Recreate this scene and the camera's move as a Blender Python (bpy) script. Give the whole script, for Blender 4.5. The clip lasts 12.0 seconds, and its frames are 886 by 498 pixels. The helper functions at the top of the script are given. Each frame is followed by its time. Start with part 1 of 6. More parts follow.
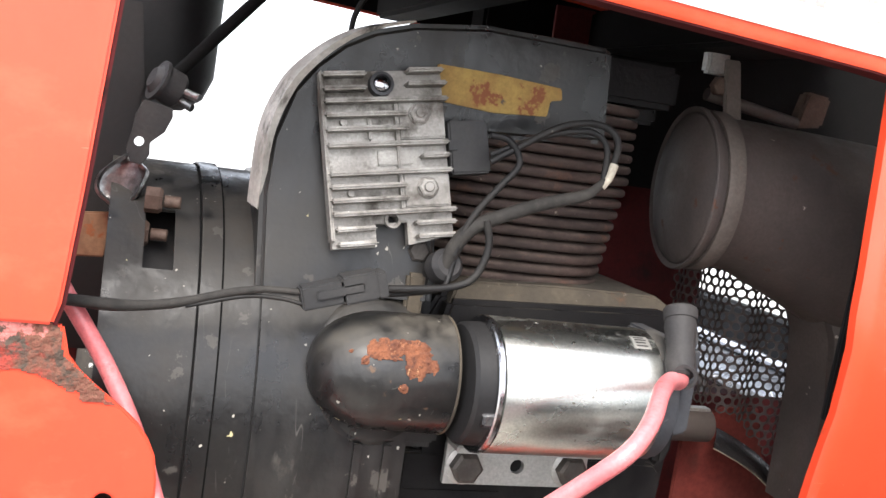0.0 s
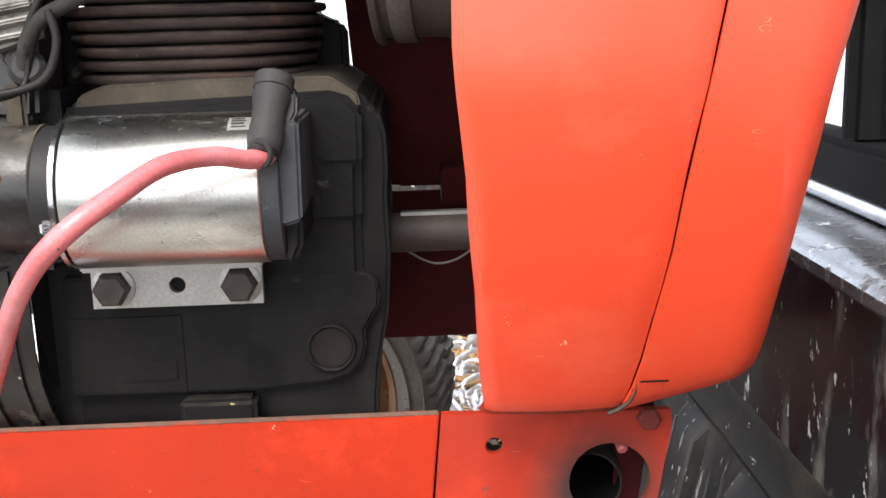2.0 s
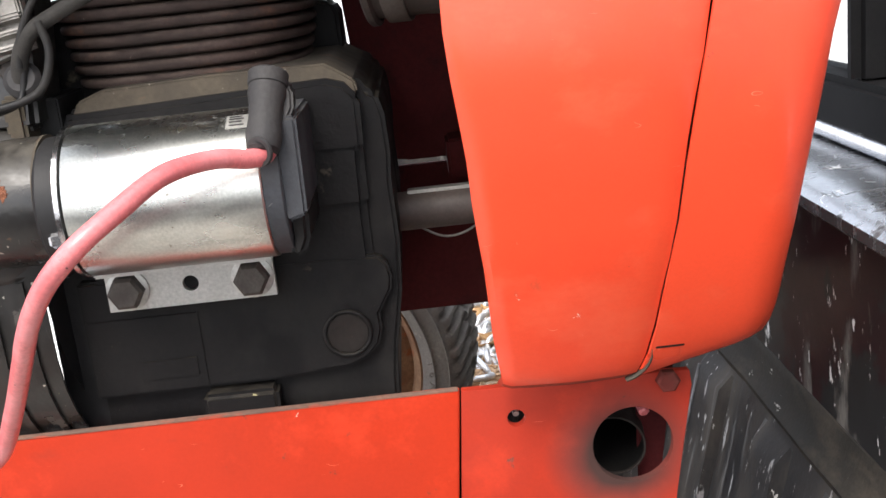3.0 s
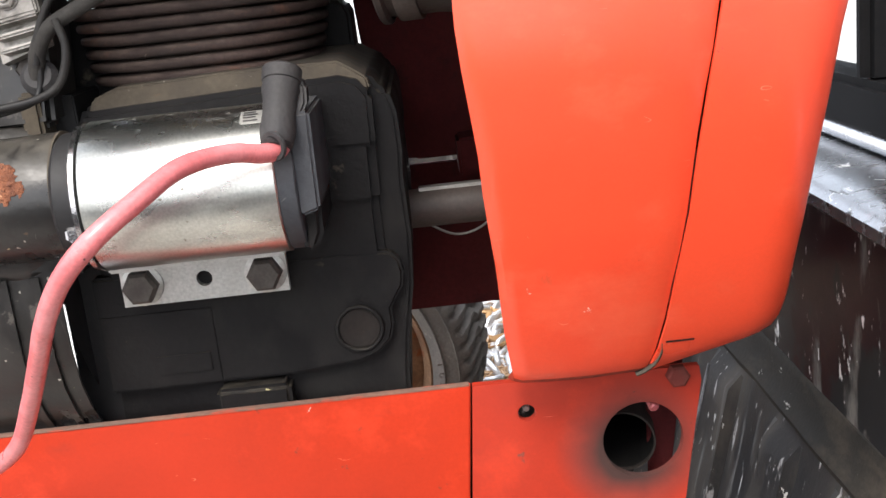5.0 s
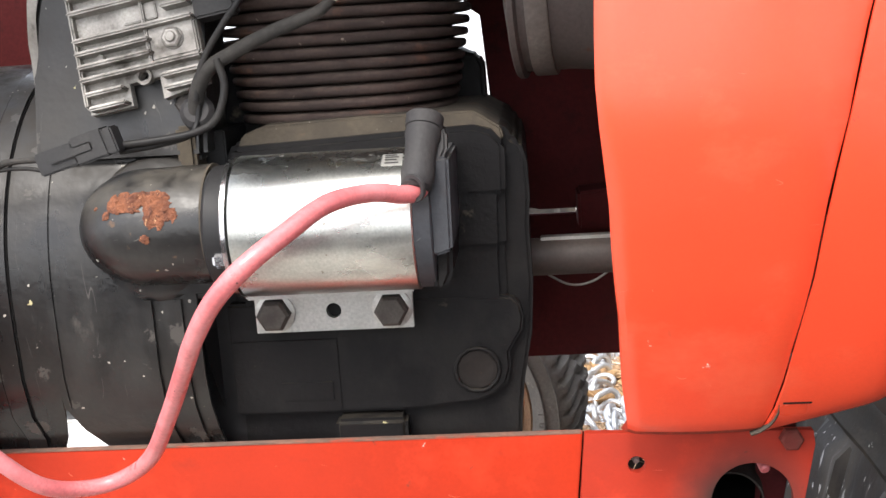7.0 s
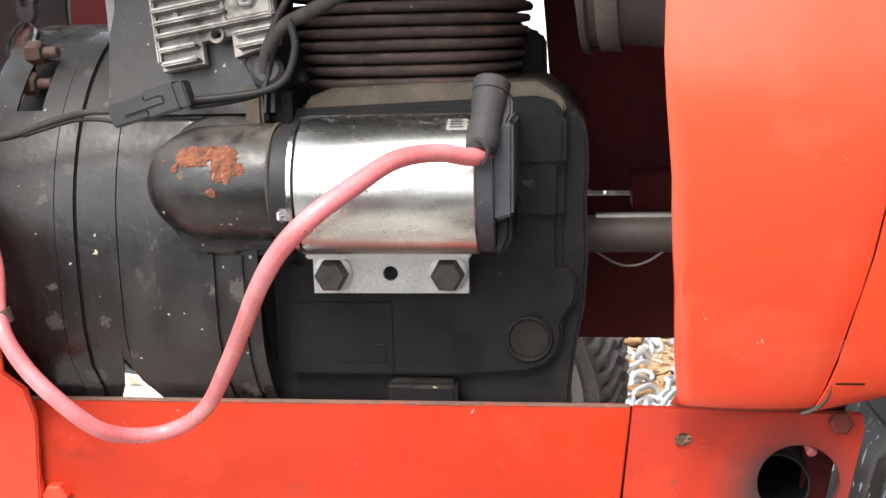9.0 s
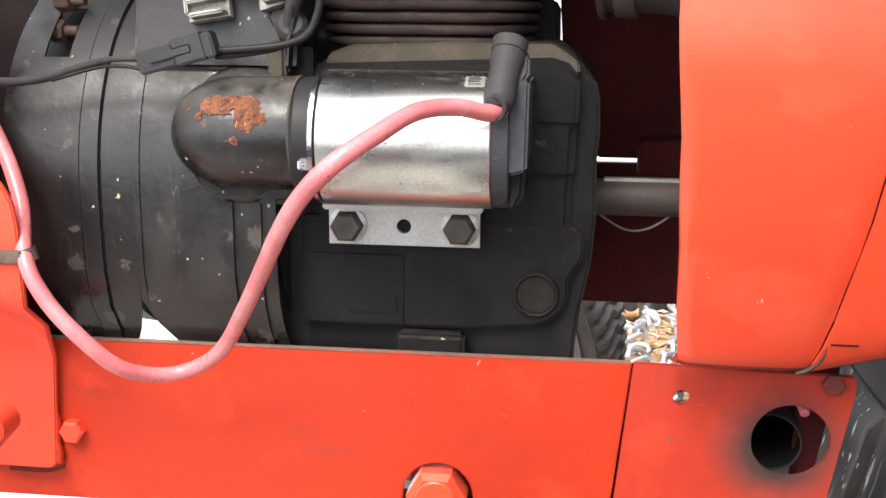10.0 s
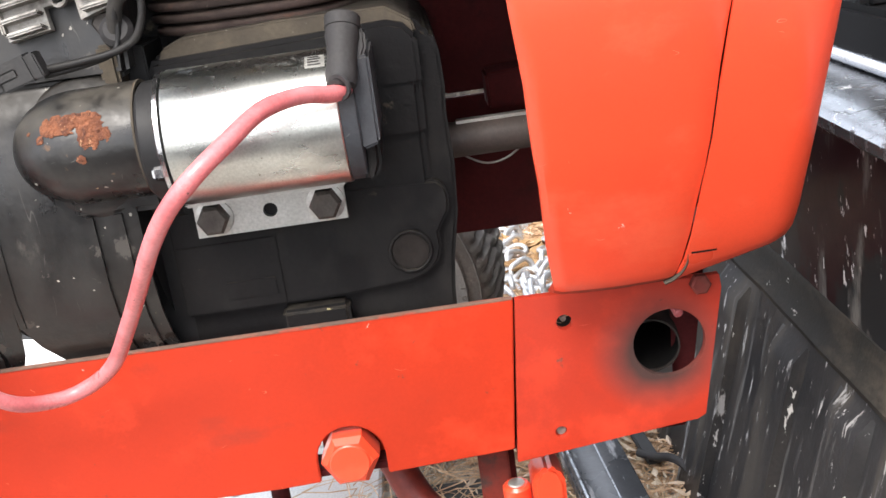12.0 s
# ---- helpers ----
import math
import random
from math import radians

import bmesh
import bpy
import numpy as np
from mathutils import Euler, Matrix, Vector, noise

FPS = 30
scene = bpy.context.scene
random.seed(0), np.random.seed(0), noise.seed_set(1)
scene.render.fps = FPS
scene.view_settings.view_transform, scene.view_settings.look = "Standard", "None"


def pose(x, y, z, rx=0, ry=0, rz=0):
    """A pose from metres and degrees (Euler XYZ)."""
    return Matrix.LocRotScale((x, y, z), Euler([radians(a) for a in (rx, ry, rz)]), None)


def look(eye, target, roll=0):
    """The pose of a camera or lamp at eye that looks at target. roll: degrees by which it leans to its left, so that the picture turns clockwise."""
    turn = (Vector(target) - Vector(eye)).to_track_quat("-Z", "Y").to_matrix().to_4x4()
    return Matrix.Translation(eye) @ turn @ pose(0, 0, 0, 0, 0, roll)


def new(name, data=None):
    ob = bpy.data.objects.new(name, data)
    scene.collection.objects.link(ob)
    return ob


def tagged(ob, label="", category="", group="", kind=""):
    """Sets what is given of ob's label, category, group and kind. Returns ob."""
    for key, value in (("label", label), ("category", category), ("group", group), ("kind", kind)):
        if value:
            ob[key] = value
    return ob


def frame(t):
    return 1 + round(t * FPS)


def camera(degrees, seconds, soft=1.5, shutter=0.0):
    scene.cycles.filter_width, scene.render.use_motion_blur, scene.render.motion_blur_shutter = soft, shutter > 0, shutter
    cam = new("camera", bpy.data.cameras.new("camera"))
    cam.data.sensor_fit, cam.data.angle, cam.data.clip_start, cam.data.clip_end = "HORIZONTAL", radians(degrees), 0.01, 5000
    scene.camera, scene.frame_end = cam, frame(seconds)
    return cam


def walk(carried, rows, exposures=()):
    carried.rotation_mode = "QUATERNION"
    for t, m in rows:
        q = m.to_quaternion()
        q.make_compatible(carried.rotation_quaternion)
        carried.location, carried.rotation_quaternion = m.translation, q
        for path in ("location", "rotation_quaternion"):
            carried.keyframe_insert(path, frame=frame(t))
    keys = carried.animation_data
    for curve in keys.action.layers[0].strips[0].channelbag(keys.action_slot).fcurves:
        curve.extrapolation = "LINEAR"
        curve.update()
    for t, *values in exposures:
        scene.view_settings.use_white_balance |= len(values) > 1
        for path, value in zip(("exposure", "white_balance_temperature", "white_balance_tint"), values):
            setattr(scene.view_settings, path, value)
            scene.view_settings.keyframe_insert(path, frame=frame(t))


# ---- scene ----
cam = camera(45.03, 12.0)
PATH = [
    (0.0, (-0.1188, -0.0564, 0.6903), (0.1918, 0.8875, 0.5783), 8.19),
    (0.5, (-0.103, -0.054, 0.6968), (0.2141, 0.8892, 0.5975), 7.17),
    (1.0, (-0.0353, -0.0781, 0.7198), (0.2295, 0.8774, 0.5898), 4.26),
    (1.3, (0.1052, -0.1045, 0.7094), (0.2705, 0.8746, 0.5907), 3.42),
    (1.4, (0.135, -0.1017, 0.6922), (0.2748, 0.8821, 0.5802), 3.75),
    (1.5, (0.1695, -0.0956, 0.6811), (0.273, 0.892, 0.5628), 2.86),
    (1.7, (0.2217, -0.088, 0.6595), (0.2928, 0.9028, 0.544), 1.32),
    (1.9, (0.2808, -0.0691, 0.6498), (0.289, 0.914, 0.467), -2.31),
    (2.0, (0.2659, -0.0493, 0.6345), (0.2987, 0.9268, 0.4197), -1.65),
    (2.5, (0.2732, -0.0462, 0.6508), (0.2862, 0.9196, 0.3918), -5.6),
    (4.5, (0.2744, -0.0509, 0.6491), (0.2818, 0.9144, 0.388), -6.55),
    (5.0, (0.2717, -0.0529, 0.6465), (0.2742, 0.9144, 0.3929), -6.25),
    (5.5, (0.2679, -0.0563, 0.6451), (0.2598, 0.9129, 0.3988), -5.4),
    (6.0, (0.265, -0.0588, 0.6455), (0.2465, 0.9126, 0.4089), -4.98),
    (6.5, (0.2577, -0.065, 0.6525), (0.213, 0.9079, 0.4255), -3.96),
    (7.0, (0.2546, -0.0735, 0.6492), (0.1739, 0.903, 0.4494), -3.74),
    (7.2, (0.2405, -0.0588, 0.6381), (0.1707, 0.9214, 0.4533), -3.76),
    (8.8, (0.25, -0.0793, 0.6361), (0.1303, 0.893, 0.4356), -1.28),
    (9.0, (0.2423, -0.086, 0.6323), (0.128, 0.8875, 0.4343), -1.5),
    (9.5, (0.241, -0.0835, 0.6287), (0.1259, 0.8875, 0.4192), -1.65),
    (10.0, (0.2362, -0.1088, 0.6236), (0.1243, 0.8603, 0.404), 0.47),
    (10.5, (0.2219, -0.1217, 0.6119), (0.112, 0.8488, 0.3972), 2.87),
    (11.0, (0.2279, -0.1129, 0.6115), (0.1237, 0.8554, 0.3845), 1.03),
    (11.5, (0.2474, -0.089, 0.6185), (0.1901, 0.8652, 0.3249), -4.74),
    (11.6, (0.2554, -0.0871, 0.6196), (0.2015, 0.8646, 0.3175), -4.76),
    (12.0, (0.2395, -0.1117, 0.6628), (0.2412, 0.8377, 0.3487), -8.13),
]
walk(cam, [(t, look(eye, target, roll)) for t, eye, target, roll in PATH], [(0.0, 1.88), (0.8, 1.94), (1.5, 1.77), (2.1, 1.55), (5.5, 1.58), (7.0, 1.68), (9.5, 1.80), (12.0, 1.72)])

from mathutils.geometry import tessellate_polygon

# ---- light: a bright overcast sky over the open truck bed ----
world = bpy.data.worlds.new("overcast_sky")
scene.world = world
world.use_nodes = True
wn = world.node_tree
sky = wn.nodes.new("ShaderNodeTexSky")
sky.sky_type = "NISHITA"
sky.sun_disc = False
sky.sun_elevation = radians(52)
sky.sun_rotation = radians(200)
sky.air_density = 1.0
sky.dust_density = 5.0
sky.ozone_density = 1.0
sky_bg = wn.nodes["Background"]
sky_soft = wn.nodes.new("ShaderNodeMix")
sky_soft.data_type = "RGBA"
sky_soft.inputs[0].default_value = 0.6
sky_soft.inputs[7].default_value = (9.3, 9.7, 10.5, 1)
wn.links.new(sky.outputs[0], sky_soft.inputs[6])
wn.links.new(sky_soft.outputs[2], sky_bg.inputs[0])
sky_bg.inputs[1].default_value = 0.13

sun_data = bpy.data.lights.new("sun", "SUN")
sun_data.energy = 1.3
sun_data.angle = radians(25)
sun_data.color = (1.0, 0.96, 0.9)
sun = new("sun", sun_data)
sun.matrix_world = look((-0.8, -2.2, 3.2), (0, 0, 0))


# ---- materials ----
def mat(name, col, col2=None, rough=0.5, rough2=None, metal=0.0, s1=14.0, s2=260.0, bump=0.15, depth=0.0006, spots=(), coat=0.0, mix_at=(0.35, 0.7), spec=0.5, soot=None, specks=(), scratches=(), dust=None, lumps=0.0, grain=1.0):
    """A worn surface: two colours mixed by a broad noise, a fine grain in gloss and relief, and spots (colour, scale, threshold, roughness, stretch, softness), small specks of splatter and scratch lines."""
    m = bpy.data.materials.new(name)
    m.use_nodes = True
    nt = m.node_tree
    b = nt.nodes["Principled BSDF"]
    tc = nt.nodes.new("ShaderNodeTexCoord")

    def noise_at(scale, detail=4.0, rough_=0.55, off=0.0, stretch=(1, 1, 1)):
        n = nt.nodes.new("ShaderNodeTexNoise")
        n.inputs["Scale"].default_value = scale
        n.inputs["Detail"].default_value = detail
        n.inputs["Roughness"].default_value = rough_
        mp = nt.nodes.new("ShaderNodeMapping")
        mp.inputs["Location"].default_value = (off, off * 0.7, off * 1.3)
        mp.inputs["Scale"].default_value = stretch
        nt.links.new(tc.outputs["Object"], mp.inputs[0])
        nt.links.new(mp.outputs[0], n.inputs["Vector"])
        return n

    def ramp(src, a, bb, top=1.0):
        r = nt.nodes.new("ShaderNodeMapRange")
        r.inputs[1].default_value, r.inputs[2].default_value = a, bb
        r.inputs[4].default_value = top
        nt.links.new(src, r.inputs[0])
        return r.outputs[0]

    def mixc(fac, a, bb):
        x = nt.nodes.new("ShaderNodeMix")
        x.data_type = "RGBA"
        nt.links.new(fac, x.inputs[0])
        for sock, v in ((x.inputs[6], a), (x.inputs[7], bb)):
            if isinstance(v, tuple):
                sock.default_value = (*v, 1)
            else:
                nt.links.new(v, sock)
        return x.outputs[2]

    def mixf(fac, a, bb):
        x = nt.nodes.new("ShaderNodeMix")
        nt.links.new(fac, x.inputs[0])
        for sock, v in ((x.inputs[2], a), (x.inputs[3], bb)):
            if isinstance(v, (int, float)):
                sock.default_value = v
            else:
                nt.links.new(v, sock)
        return x.outputs[0]

    broad = noise_at(s1)
    fine = noise_at(s2, 3.0, 0.6, 3.1)
    col2 = col2 or tuple(c * 0.75 for c in col)
    c = mixc(ramp(broad.outputs[0], *mix_at), col, col2)
    c = mixc(ramp(fine.outputs[0], 0.3, 0.95, grain), c, tuple(0.6 * (p + q) / 2 for p, q in zip(col, col2)))
    rgh = mixf(ramp(broad.outputs[0], 0.3, 0.7), rough, rough2 if rough2 is not None else min(1, rough + 0.15))
    mtl = metal
    for k, (sc, scale, th, srough, *stretch) in enumerate(spots):
        sp = noise_at(scale, 6.0, 0.65, 11.3 + 5 * k, stretch[0] if stretch else (1, 1, 1))
        f = ramp(sp.outputs[0], th, th + (stretch[1] if len(stretch) > 1 else 0.04))
        c = mixc(f, c, sc)
        rgh = mixf(f, rgh, srough)
        if metal:
            mtl = mixf(f, mtl, metal * 0.2)
    if dust:
        geo = nt.nodes.new("ShaderNodeNewGeometry")
        sepn = nt.nodes.new("ShaderNodeSeparateXYZ")
        nt.links.new(geo.outputs["Normal"], sepn.inputs[0])
        dn = noise_at(38, 5.0, 0.65, 23.0)
        mu = nt.nodes.new("ShaderNodeMath")
        mu.operation = "MULTIPLY"
        nt.links.new(ramp(sepn.outputs[2], 0.05, 1.0), mu.inputs[0])
        nt.links.new(ramp(dn.outputs[0], 0.40, 0.66), mu.inputs[1])
        c = mixc(mu.outputs[0], c, dust)
        rgh = mixf(mu.outputs[0], rgh, 0.9)
    for k, (sc, scale, size, share, srough) in enumerate(specks):
        vo = nt.nodes.new("ShaderNodeTexVoronoi")
        vo.inputs["Scale"].default_value = scale
        mp = nt.nodes.new("ShaderNodeMapping")
        mp.inputs["Location"].default_value = (2.7 * k + 0.3, 1.9 * k, 0.7)
        wb = nt.nodes.new("ShaderNodeMix")
        wb.data_type = "RGBA"
        wb.blend_type = "LINEAR_LIGHT"
        wb.inputs[0].default_value = 0.35 / scale
        nt.links.new(tc.outputs["Object"], wb.inputs[6])
        nt.links.new(fine.outputs[1], wb.inputs[7])
        nt.links.new(wb.outputs[2], mp.inputs[0])
        nt.links.new(mp.outputs[0], vo.inputs["Vector"])
        sepc = nt.nodes.new("ShaderNodeSeparateColor")
        nt.links.new(vo.outputs["Color"], sepc.inputs[0])
        rad_ = nt.nodes.new("ShaderNodeMapRange")
        rad_.inputs[1].default_value, rad_.inputs[2].default_value = 1.0 - share, 1.0
        rad_.inputs[3].default_value, rad_.inputs[4].default_value = 0.0, size
        nt.links.new(sepc.outputs[0], rad_.inputs[0])
        sub = nt.nodes.new("ShaderNodeMath")
        sub.operation = "SUBTRACT"
        nt.links.new(rad_.outputs[0], sub.inputs[0])
        nt.links.new(vo.outputs["Distance"], sub.inputs[1])
        f = ramp(sub.outputs[0], 0.0, 0.04)
        c = mixc(f, c, sc)
        rgh = mixf(f, rgh, srough)
    for k, (sc, scale, width, mask, stretch, srough) in enumerate(scratches):
        ln = noise_at(scale, 1.5, 0.5, 31.7 + 7 * k, stretch)
        ab = nt.nodes.new("ShaderNodeMath")
        ab.operation = "SUBTRACT"
        ab.inputs[1].default_value = 0.5
        nt.links.new(ln.outputs[0], ab.inputs[0])
        ab2 = nt.nodes.new("ShaderNodeMath")
        ab2.operation = "ABSOLUTE"
        nt.links.new(ab.outputs[0], ab2.inputs[0])
        f1 = ramp(ab2.outputs[0], width, width * 0.4)
        mk = noise_at(scale * 0.9, 3.0, 0.6, 47.1 + 3 * k)
        f2 = ramp(mk.outputs[0], mask, mask + 0.05)
        mu = nt.nodes.new("ShaderNodeMath")
        mu.operation = "MULTIPLY"
        nt.links.new(f1, mu.inputs[0])
        nt.links.new(f2, mu.inputs[1])
        c = mixc(mu.outputs[0], c, sc)
        rgh = mixf(mu.outputs[0], rgh, srough)
    if soot:
        (sx, sz, r0, r1), scol = soot
        sep = nt.nodes.new("ShaderNodeSeparateXYZ")
        nt.links.new(tc.outputs["Object"], sep.inputs[0])
        com = nt.nodes.new("ShaderNodeCombineXYZ")
        nt.links.new(sep.outputs[0], com.inputs[0])
        nt.links.new(sep.outputs[2], com.inputs[2])
        com.inputs[1].default_value = 0
        ds = nt.nodes.new("ShaderNodeVectorMath")
        ds.operation = "DISTANCE"
        ds.inputs[1].default_value = (sx, 0, sz)
        nt.links.new(com.outputs[0], ds.inputs[0])
        wob = nt.nodes.new("ShaderNodeMath")
        wob.operation = "MULTIPLY_ADD"
        wob.inputs[1].default_value = 0.022
        nt.links.new(broad.outputs[0], wob.inputs[0])
        nt.links.new(ds.outputs["Value"], wob.inputs[2])
        f = ramp(wob.outputs[0], r1, r0)
        c = mixc(f, c, scol)
        rgh = mixf(f, rgh, 0.9)
    nt.links.new(c, b.inputs["Base Color"])
    nt.links.new(rgh, b.inputs["Roughness"])
    if isinstance(mtl, float):
        b.inputs["Metallic"].default_value = mtl
    else:
        nt.links.new(mtl, b.inputs["Metallic"])
    b.inputs["Coat Weight"].default_value = coat
    b.inputs["Coat Roughness"].default_value = 0.15
    b.inputs["Specular IOR Level"].default_value = spec
    bp = nt.nodes.new("ShaderNodeBump")
    bp.inputs["Strength"].default_value = bump
    bp.inputs["Distance"].default_value = depth
    nt.links.new(fine.outputs[0], bp.inputs["Height"])
    if lumps:
        lp = noise_at(55, 3.0, 0.55, 8.4)
        bp2 = nt.nodes.new("ShaderNodeBump")
        bp2.inputs["Strength"].default_value = lumps
        bp2.inputs["Distance"].default_value = 0.003
        nt.links.new(lp.outputs[0], bp2.inputs["Height"])
        nt.links.new(bp2.outputs[0], bp.inputs["Normal"])
    nt.links.new(bp.outputs[0], b.inputs["Normal"])
    return m


RED = (0.78, 0.074, 0.030)
RED_SCR = (((0.80, 0.22, 0.14), 60, 0.003, 0.66, (0.5, 1, 1.4), 0.5),)
RED_SPECK = (((0.30, 0.05, 0.03), 85, 0.11, 0.05, 0.8), ((0.80, 0.62, 0.55), 70, 0.13, 0.03, 0.7))
M_RED = mat("orange_red_paint", RED, (0.74, 0.062, 0.022), 0.26, 0.42, grain=0.2, s1=7, s2=500, bump=0.012, lumps=0.015, coat=0.15, spots=(((0.66, 0.046, 0.016), 4, 0.46, 0.8, (1, 1, 0.6), 0.25), ((0.80, 0.125, 0.06), 9, 0.54, 0.45, (1, 1, 1.6), 0.25), ((0.42, 0.07, 0.03), 26, 0.66, 0.6, (1, 1, 0.5), 0.10)), specks=RED_SPECK, scratches=RED_SCR)
RED_SPOTS = (((0.44, 0.032, 0.012), 6, 0.44, 0.55, (0.6, 1, 1.3), 0.30), ((0.72, 0.062, 0.024), 13, 0.56, 0.5, (1, 1, 1), 0.25), ((0.26, 0.035, 0.020), 18, 0.62, 0.7, (0.7, 1, 1.5), 0.25), ((0.10, 0.05, 0.035), 60, 0.67, 0.85, (1, 1, 1), 0.06))
M_RED_DIRTY = mat("dirty_orange_red_paint", (0.475, 0.035, 0.0115), (0.38, 0.029, 0.010), 0.38, 0.55, spec=0.25, grain=0.35, s1=9, s2=420, bump=0.02, spots=RED_SPOTS, specks=RED_SPECK, scratches=RED_SCR)
M_RED_SOOT = mat("sooty_orange_red_paint", (0.46, 0.035, 0.014), (0.34, 0.028, 0.013), 0.4, 0.55, grain=0.4, s1=14, s2=420, bump=0.02, spots=RED_SPOTS, specks=RED_SPECK, scratches=RED_SCR, soot=((0.372, 0.362, 0.030, 0.058), (0.05, 0.022, 0.018)))
M_HEM = mat("grimy_red_hem", (0.42, 0.036, 0.014), (0.22, 0.030, 0.016), 0.5, 0.75, s1=60, s2=400, bump=0.1, spots=(((0.07, 0.045, 0.032), 45, 0.47, 0.85, (0.6, 1, 1.5), 0.15),))
# Body red darkened so that its colour carries the shade of the inside.
M_RED_SHADE = mat("shaded_inner_red_paint", (0.090, 0.012, 0.013), (0.055, 0.010, 0.011), 0.7, spec=0.15, s1=12, s2=300, bump=0.1, spots=(((0.022, 0.008, 0.008), 30, 0.56, 0.85, (1, 1, 1), 0.15),))
SPLAT = (((0.40, 0.36, 0.20), 95, 0.20, 0.08, 0.9), ((0.34, 0.32, 0.28), 190, 0.20, 0.20, 0.9), ((0.05, 0.045, 0.04), 60, 0.45, 0.35, 0.5))
M_BLACK = mat("black_engine_paint", (0.009, 0.009, 0.010), (0.020, 0.018, 0.016), 0.20, 0.36, s1=16, s2=300, bump=0.15, lumps=0.22, dust=(0.042, 0.036, 0.029), mix_at=(0.40, 0.68), spots=(((0.032, 0.030, 0.027), 12, 0.50, 0.65, (1, 1, 0.35), 0.25), ((0.070, 0.064, 0.054), 34, 0.63, 0.85, (1, 1, 0.6), 0.16), ((0.15, 0.135, 0.11), 90, 0.72, 0.9, (1, 1, 1), 0.06)), spec=0.40, specks=SPLAT, scratches=(((0.055, 0.052, 0.048), 40, 0.005, 0.58, (1.6, 1, 0.3), 0.6),))
M_COVER = mat("chipped_black_enamel", (0.008, 0.008, 0.009), (0.018, 0.017, 0.016), 0.16, 0.36, s1=16, s2=300, bump=0.15, lumps=0.28, dust=(0.075, 0.066, 0.053), spec=0.45, spots=(((0.036, 0.034, 0.031), 14, 0.50, 0.55, (1, 1, 0.5), 0.2), ((0.10, 0.06, 0.038), 70, 0.65, 0.85, (1, 1, 1), 0.06)), specks=(((0.26, 0.11, 0.05), 110, 0.22, 0.12, 0.9), ((0.42, 0.36, 0.20), 100, 0.20, 0.08, 0.9), ((0.32, 0.30, 0.26), 200, 0.20, 0.18, 0.9)), scratches=(((0.07, 0.065, 0.06), 60, 0.006, 0.58, (1, 1, 0.6), 0.6),))
M_CASE = mat("dusty_black_cast_iron", (0.006, 0.0055, 0.006), (0.012, 0.011, 0.011), 0.45, 0.62, s1=18, s2=300, bump=0.35, depth=0.0008, lumps=0.2, dust=(0.060, 0.052, 0.040), mix_at=(0.42, 0.7), spots=(((0.021, 0.0195, 0.018), 14, 0.52, 0.9, (1, 1, 0.6), 0.2), ((0.10, 0.085, 0.062), 45, 0.67, 0.95, (1, 1, 1), 0.1)), spec=0.17, specks=SPLAT[:1])
M_DUSTCAST = mat("dust_covered_casting", (0.10, 0.08, 0.055), (0.045, 0.038, 0.03), 0.85, s1=28, s2=350, bump=0.4, spots=(((0.13, 0.06, 0.03), 34, 0.58, 0.95, (1, 1, 1), 0.1), ((0.22, 0.2, 0.17), 150, 0.66, 0.95)))
M_DUSTEDGE = mat("pale_dust_on_sheet_metal", (0.62, 0.59, 0.54), (0.34, 0.31, 0.27), 0.85, s1=40, s2=350, bump=0.3, spots=(((0.06, 0.055, 0.048), 42, 0.60, 0.8, (1, 1, 0.4), 0.10),))
M_FIN = mat("rusted_cast_iron", (0.070, 0.045, 0.038), (0.038, 0.028, 0.025), 0.7, 0.9, dust=(0.13, 0.098, 0.08), spec=0.3, s1=30, s2=420, bump=0.5, depth=0.0008, spots=(((0.12, 0.062, 0.043), 30, 0.58, 0.95, (1, 1, 1), 0.12), ((0.22, 0.18, 0.15), 120, 0.67, 0.95)))
M_ALU = mat("weathered_cast_aluminium", (0.44, 0.42, 0.385), (0.24, 0.22, 0.20), 0.5, 0.65, metal=0.55, s1=45, s2=600, bump=0.35, depth=0.0005, spots=(((0.09, 0.078, 0.065), 40, 0.50, 0.9, (1, 1, 1), 0.15), ((0.62, 0.60, 0.56), 140, 0.68, 0.6)))
M_ZINC = mat("zinc_plated_steel", (0.56, 0.57, 0.55), (0.47, 0.48, 0.45), 0.25, 0.32, metal=1.0, s1=22, s2=700, bump=0.015, depth=0.0002, spots=(((0.47, 0.46, 0.41), 30, 0.50, 0.34, (0.3, 1, 1), 0.4), ((0.40, 0.38, 0.33), 160, 0.62, 0.25, (1, 1, 1), 0.25)), specks=(((0.26, 0.24, 0.21), 260, 0.22, 0.10, 0.35),))
M_CHROME = mat("worn_chrome", (0.62, 0.62, 0.64), (0.4, 0.4, 0.41), 0.16, 0.3, metal=1.0, s1=50, s2=500, bump=0.2, spots=(((0.2, 0.19, 0.18), 80, 0.66, 0.6),))
M_GREASY = mat("greasy_bright_steel", (0.24, 0.24, 0.24), (0.085, 0.082, 0.08), 0.26, 0.42, metal=0.9, lumps=0.5, s1=110, s2=500, bump=0.4, mix_at=(0.50, 0.70), spots=(((0.03, 0.028, 0.026), 70, 0.62, 0.5, (1, 1, 1), 0.1),))
M_STEEL = mat("dull_steel_bracket", (0.55, 0.545, 0.52), (0.46, 0.45, 0.42), 0.4, 0.5, metal=0.7, s1=40, s2=500, bump=0.1, spots=(((0.1, 0.09, 0.08), 120, 0.71, 0.8),))
M_BOLT = mat("blackened_bolt_steel", (0.10, 0.09, 0.08), (0.06, 0.05, 0.045), 0.5, metal=0.6, s1=60, s2=600, bump=0.3, spots=(((0.2, 0.1, 0.06), 90, 0.66, 0.9),))
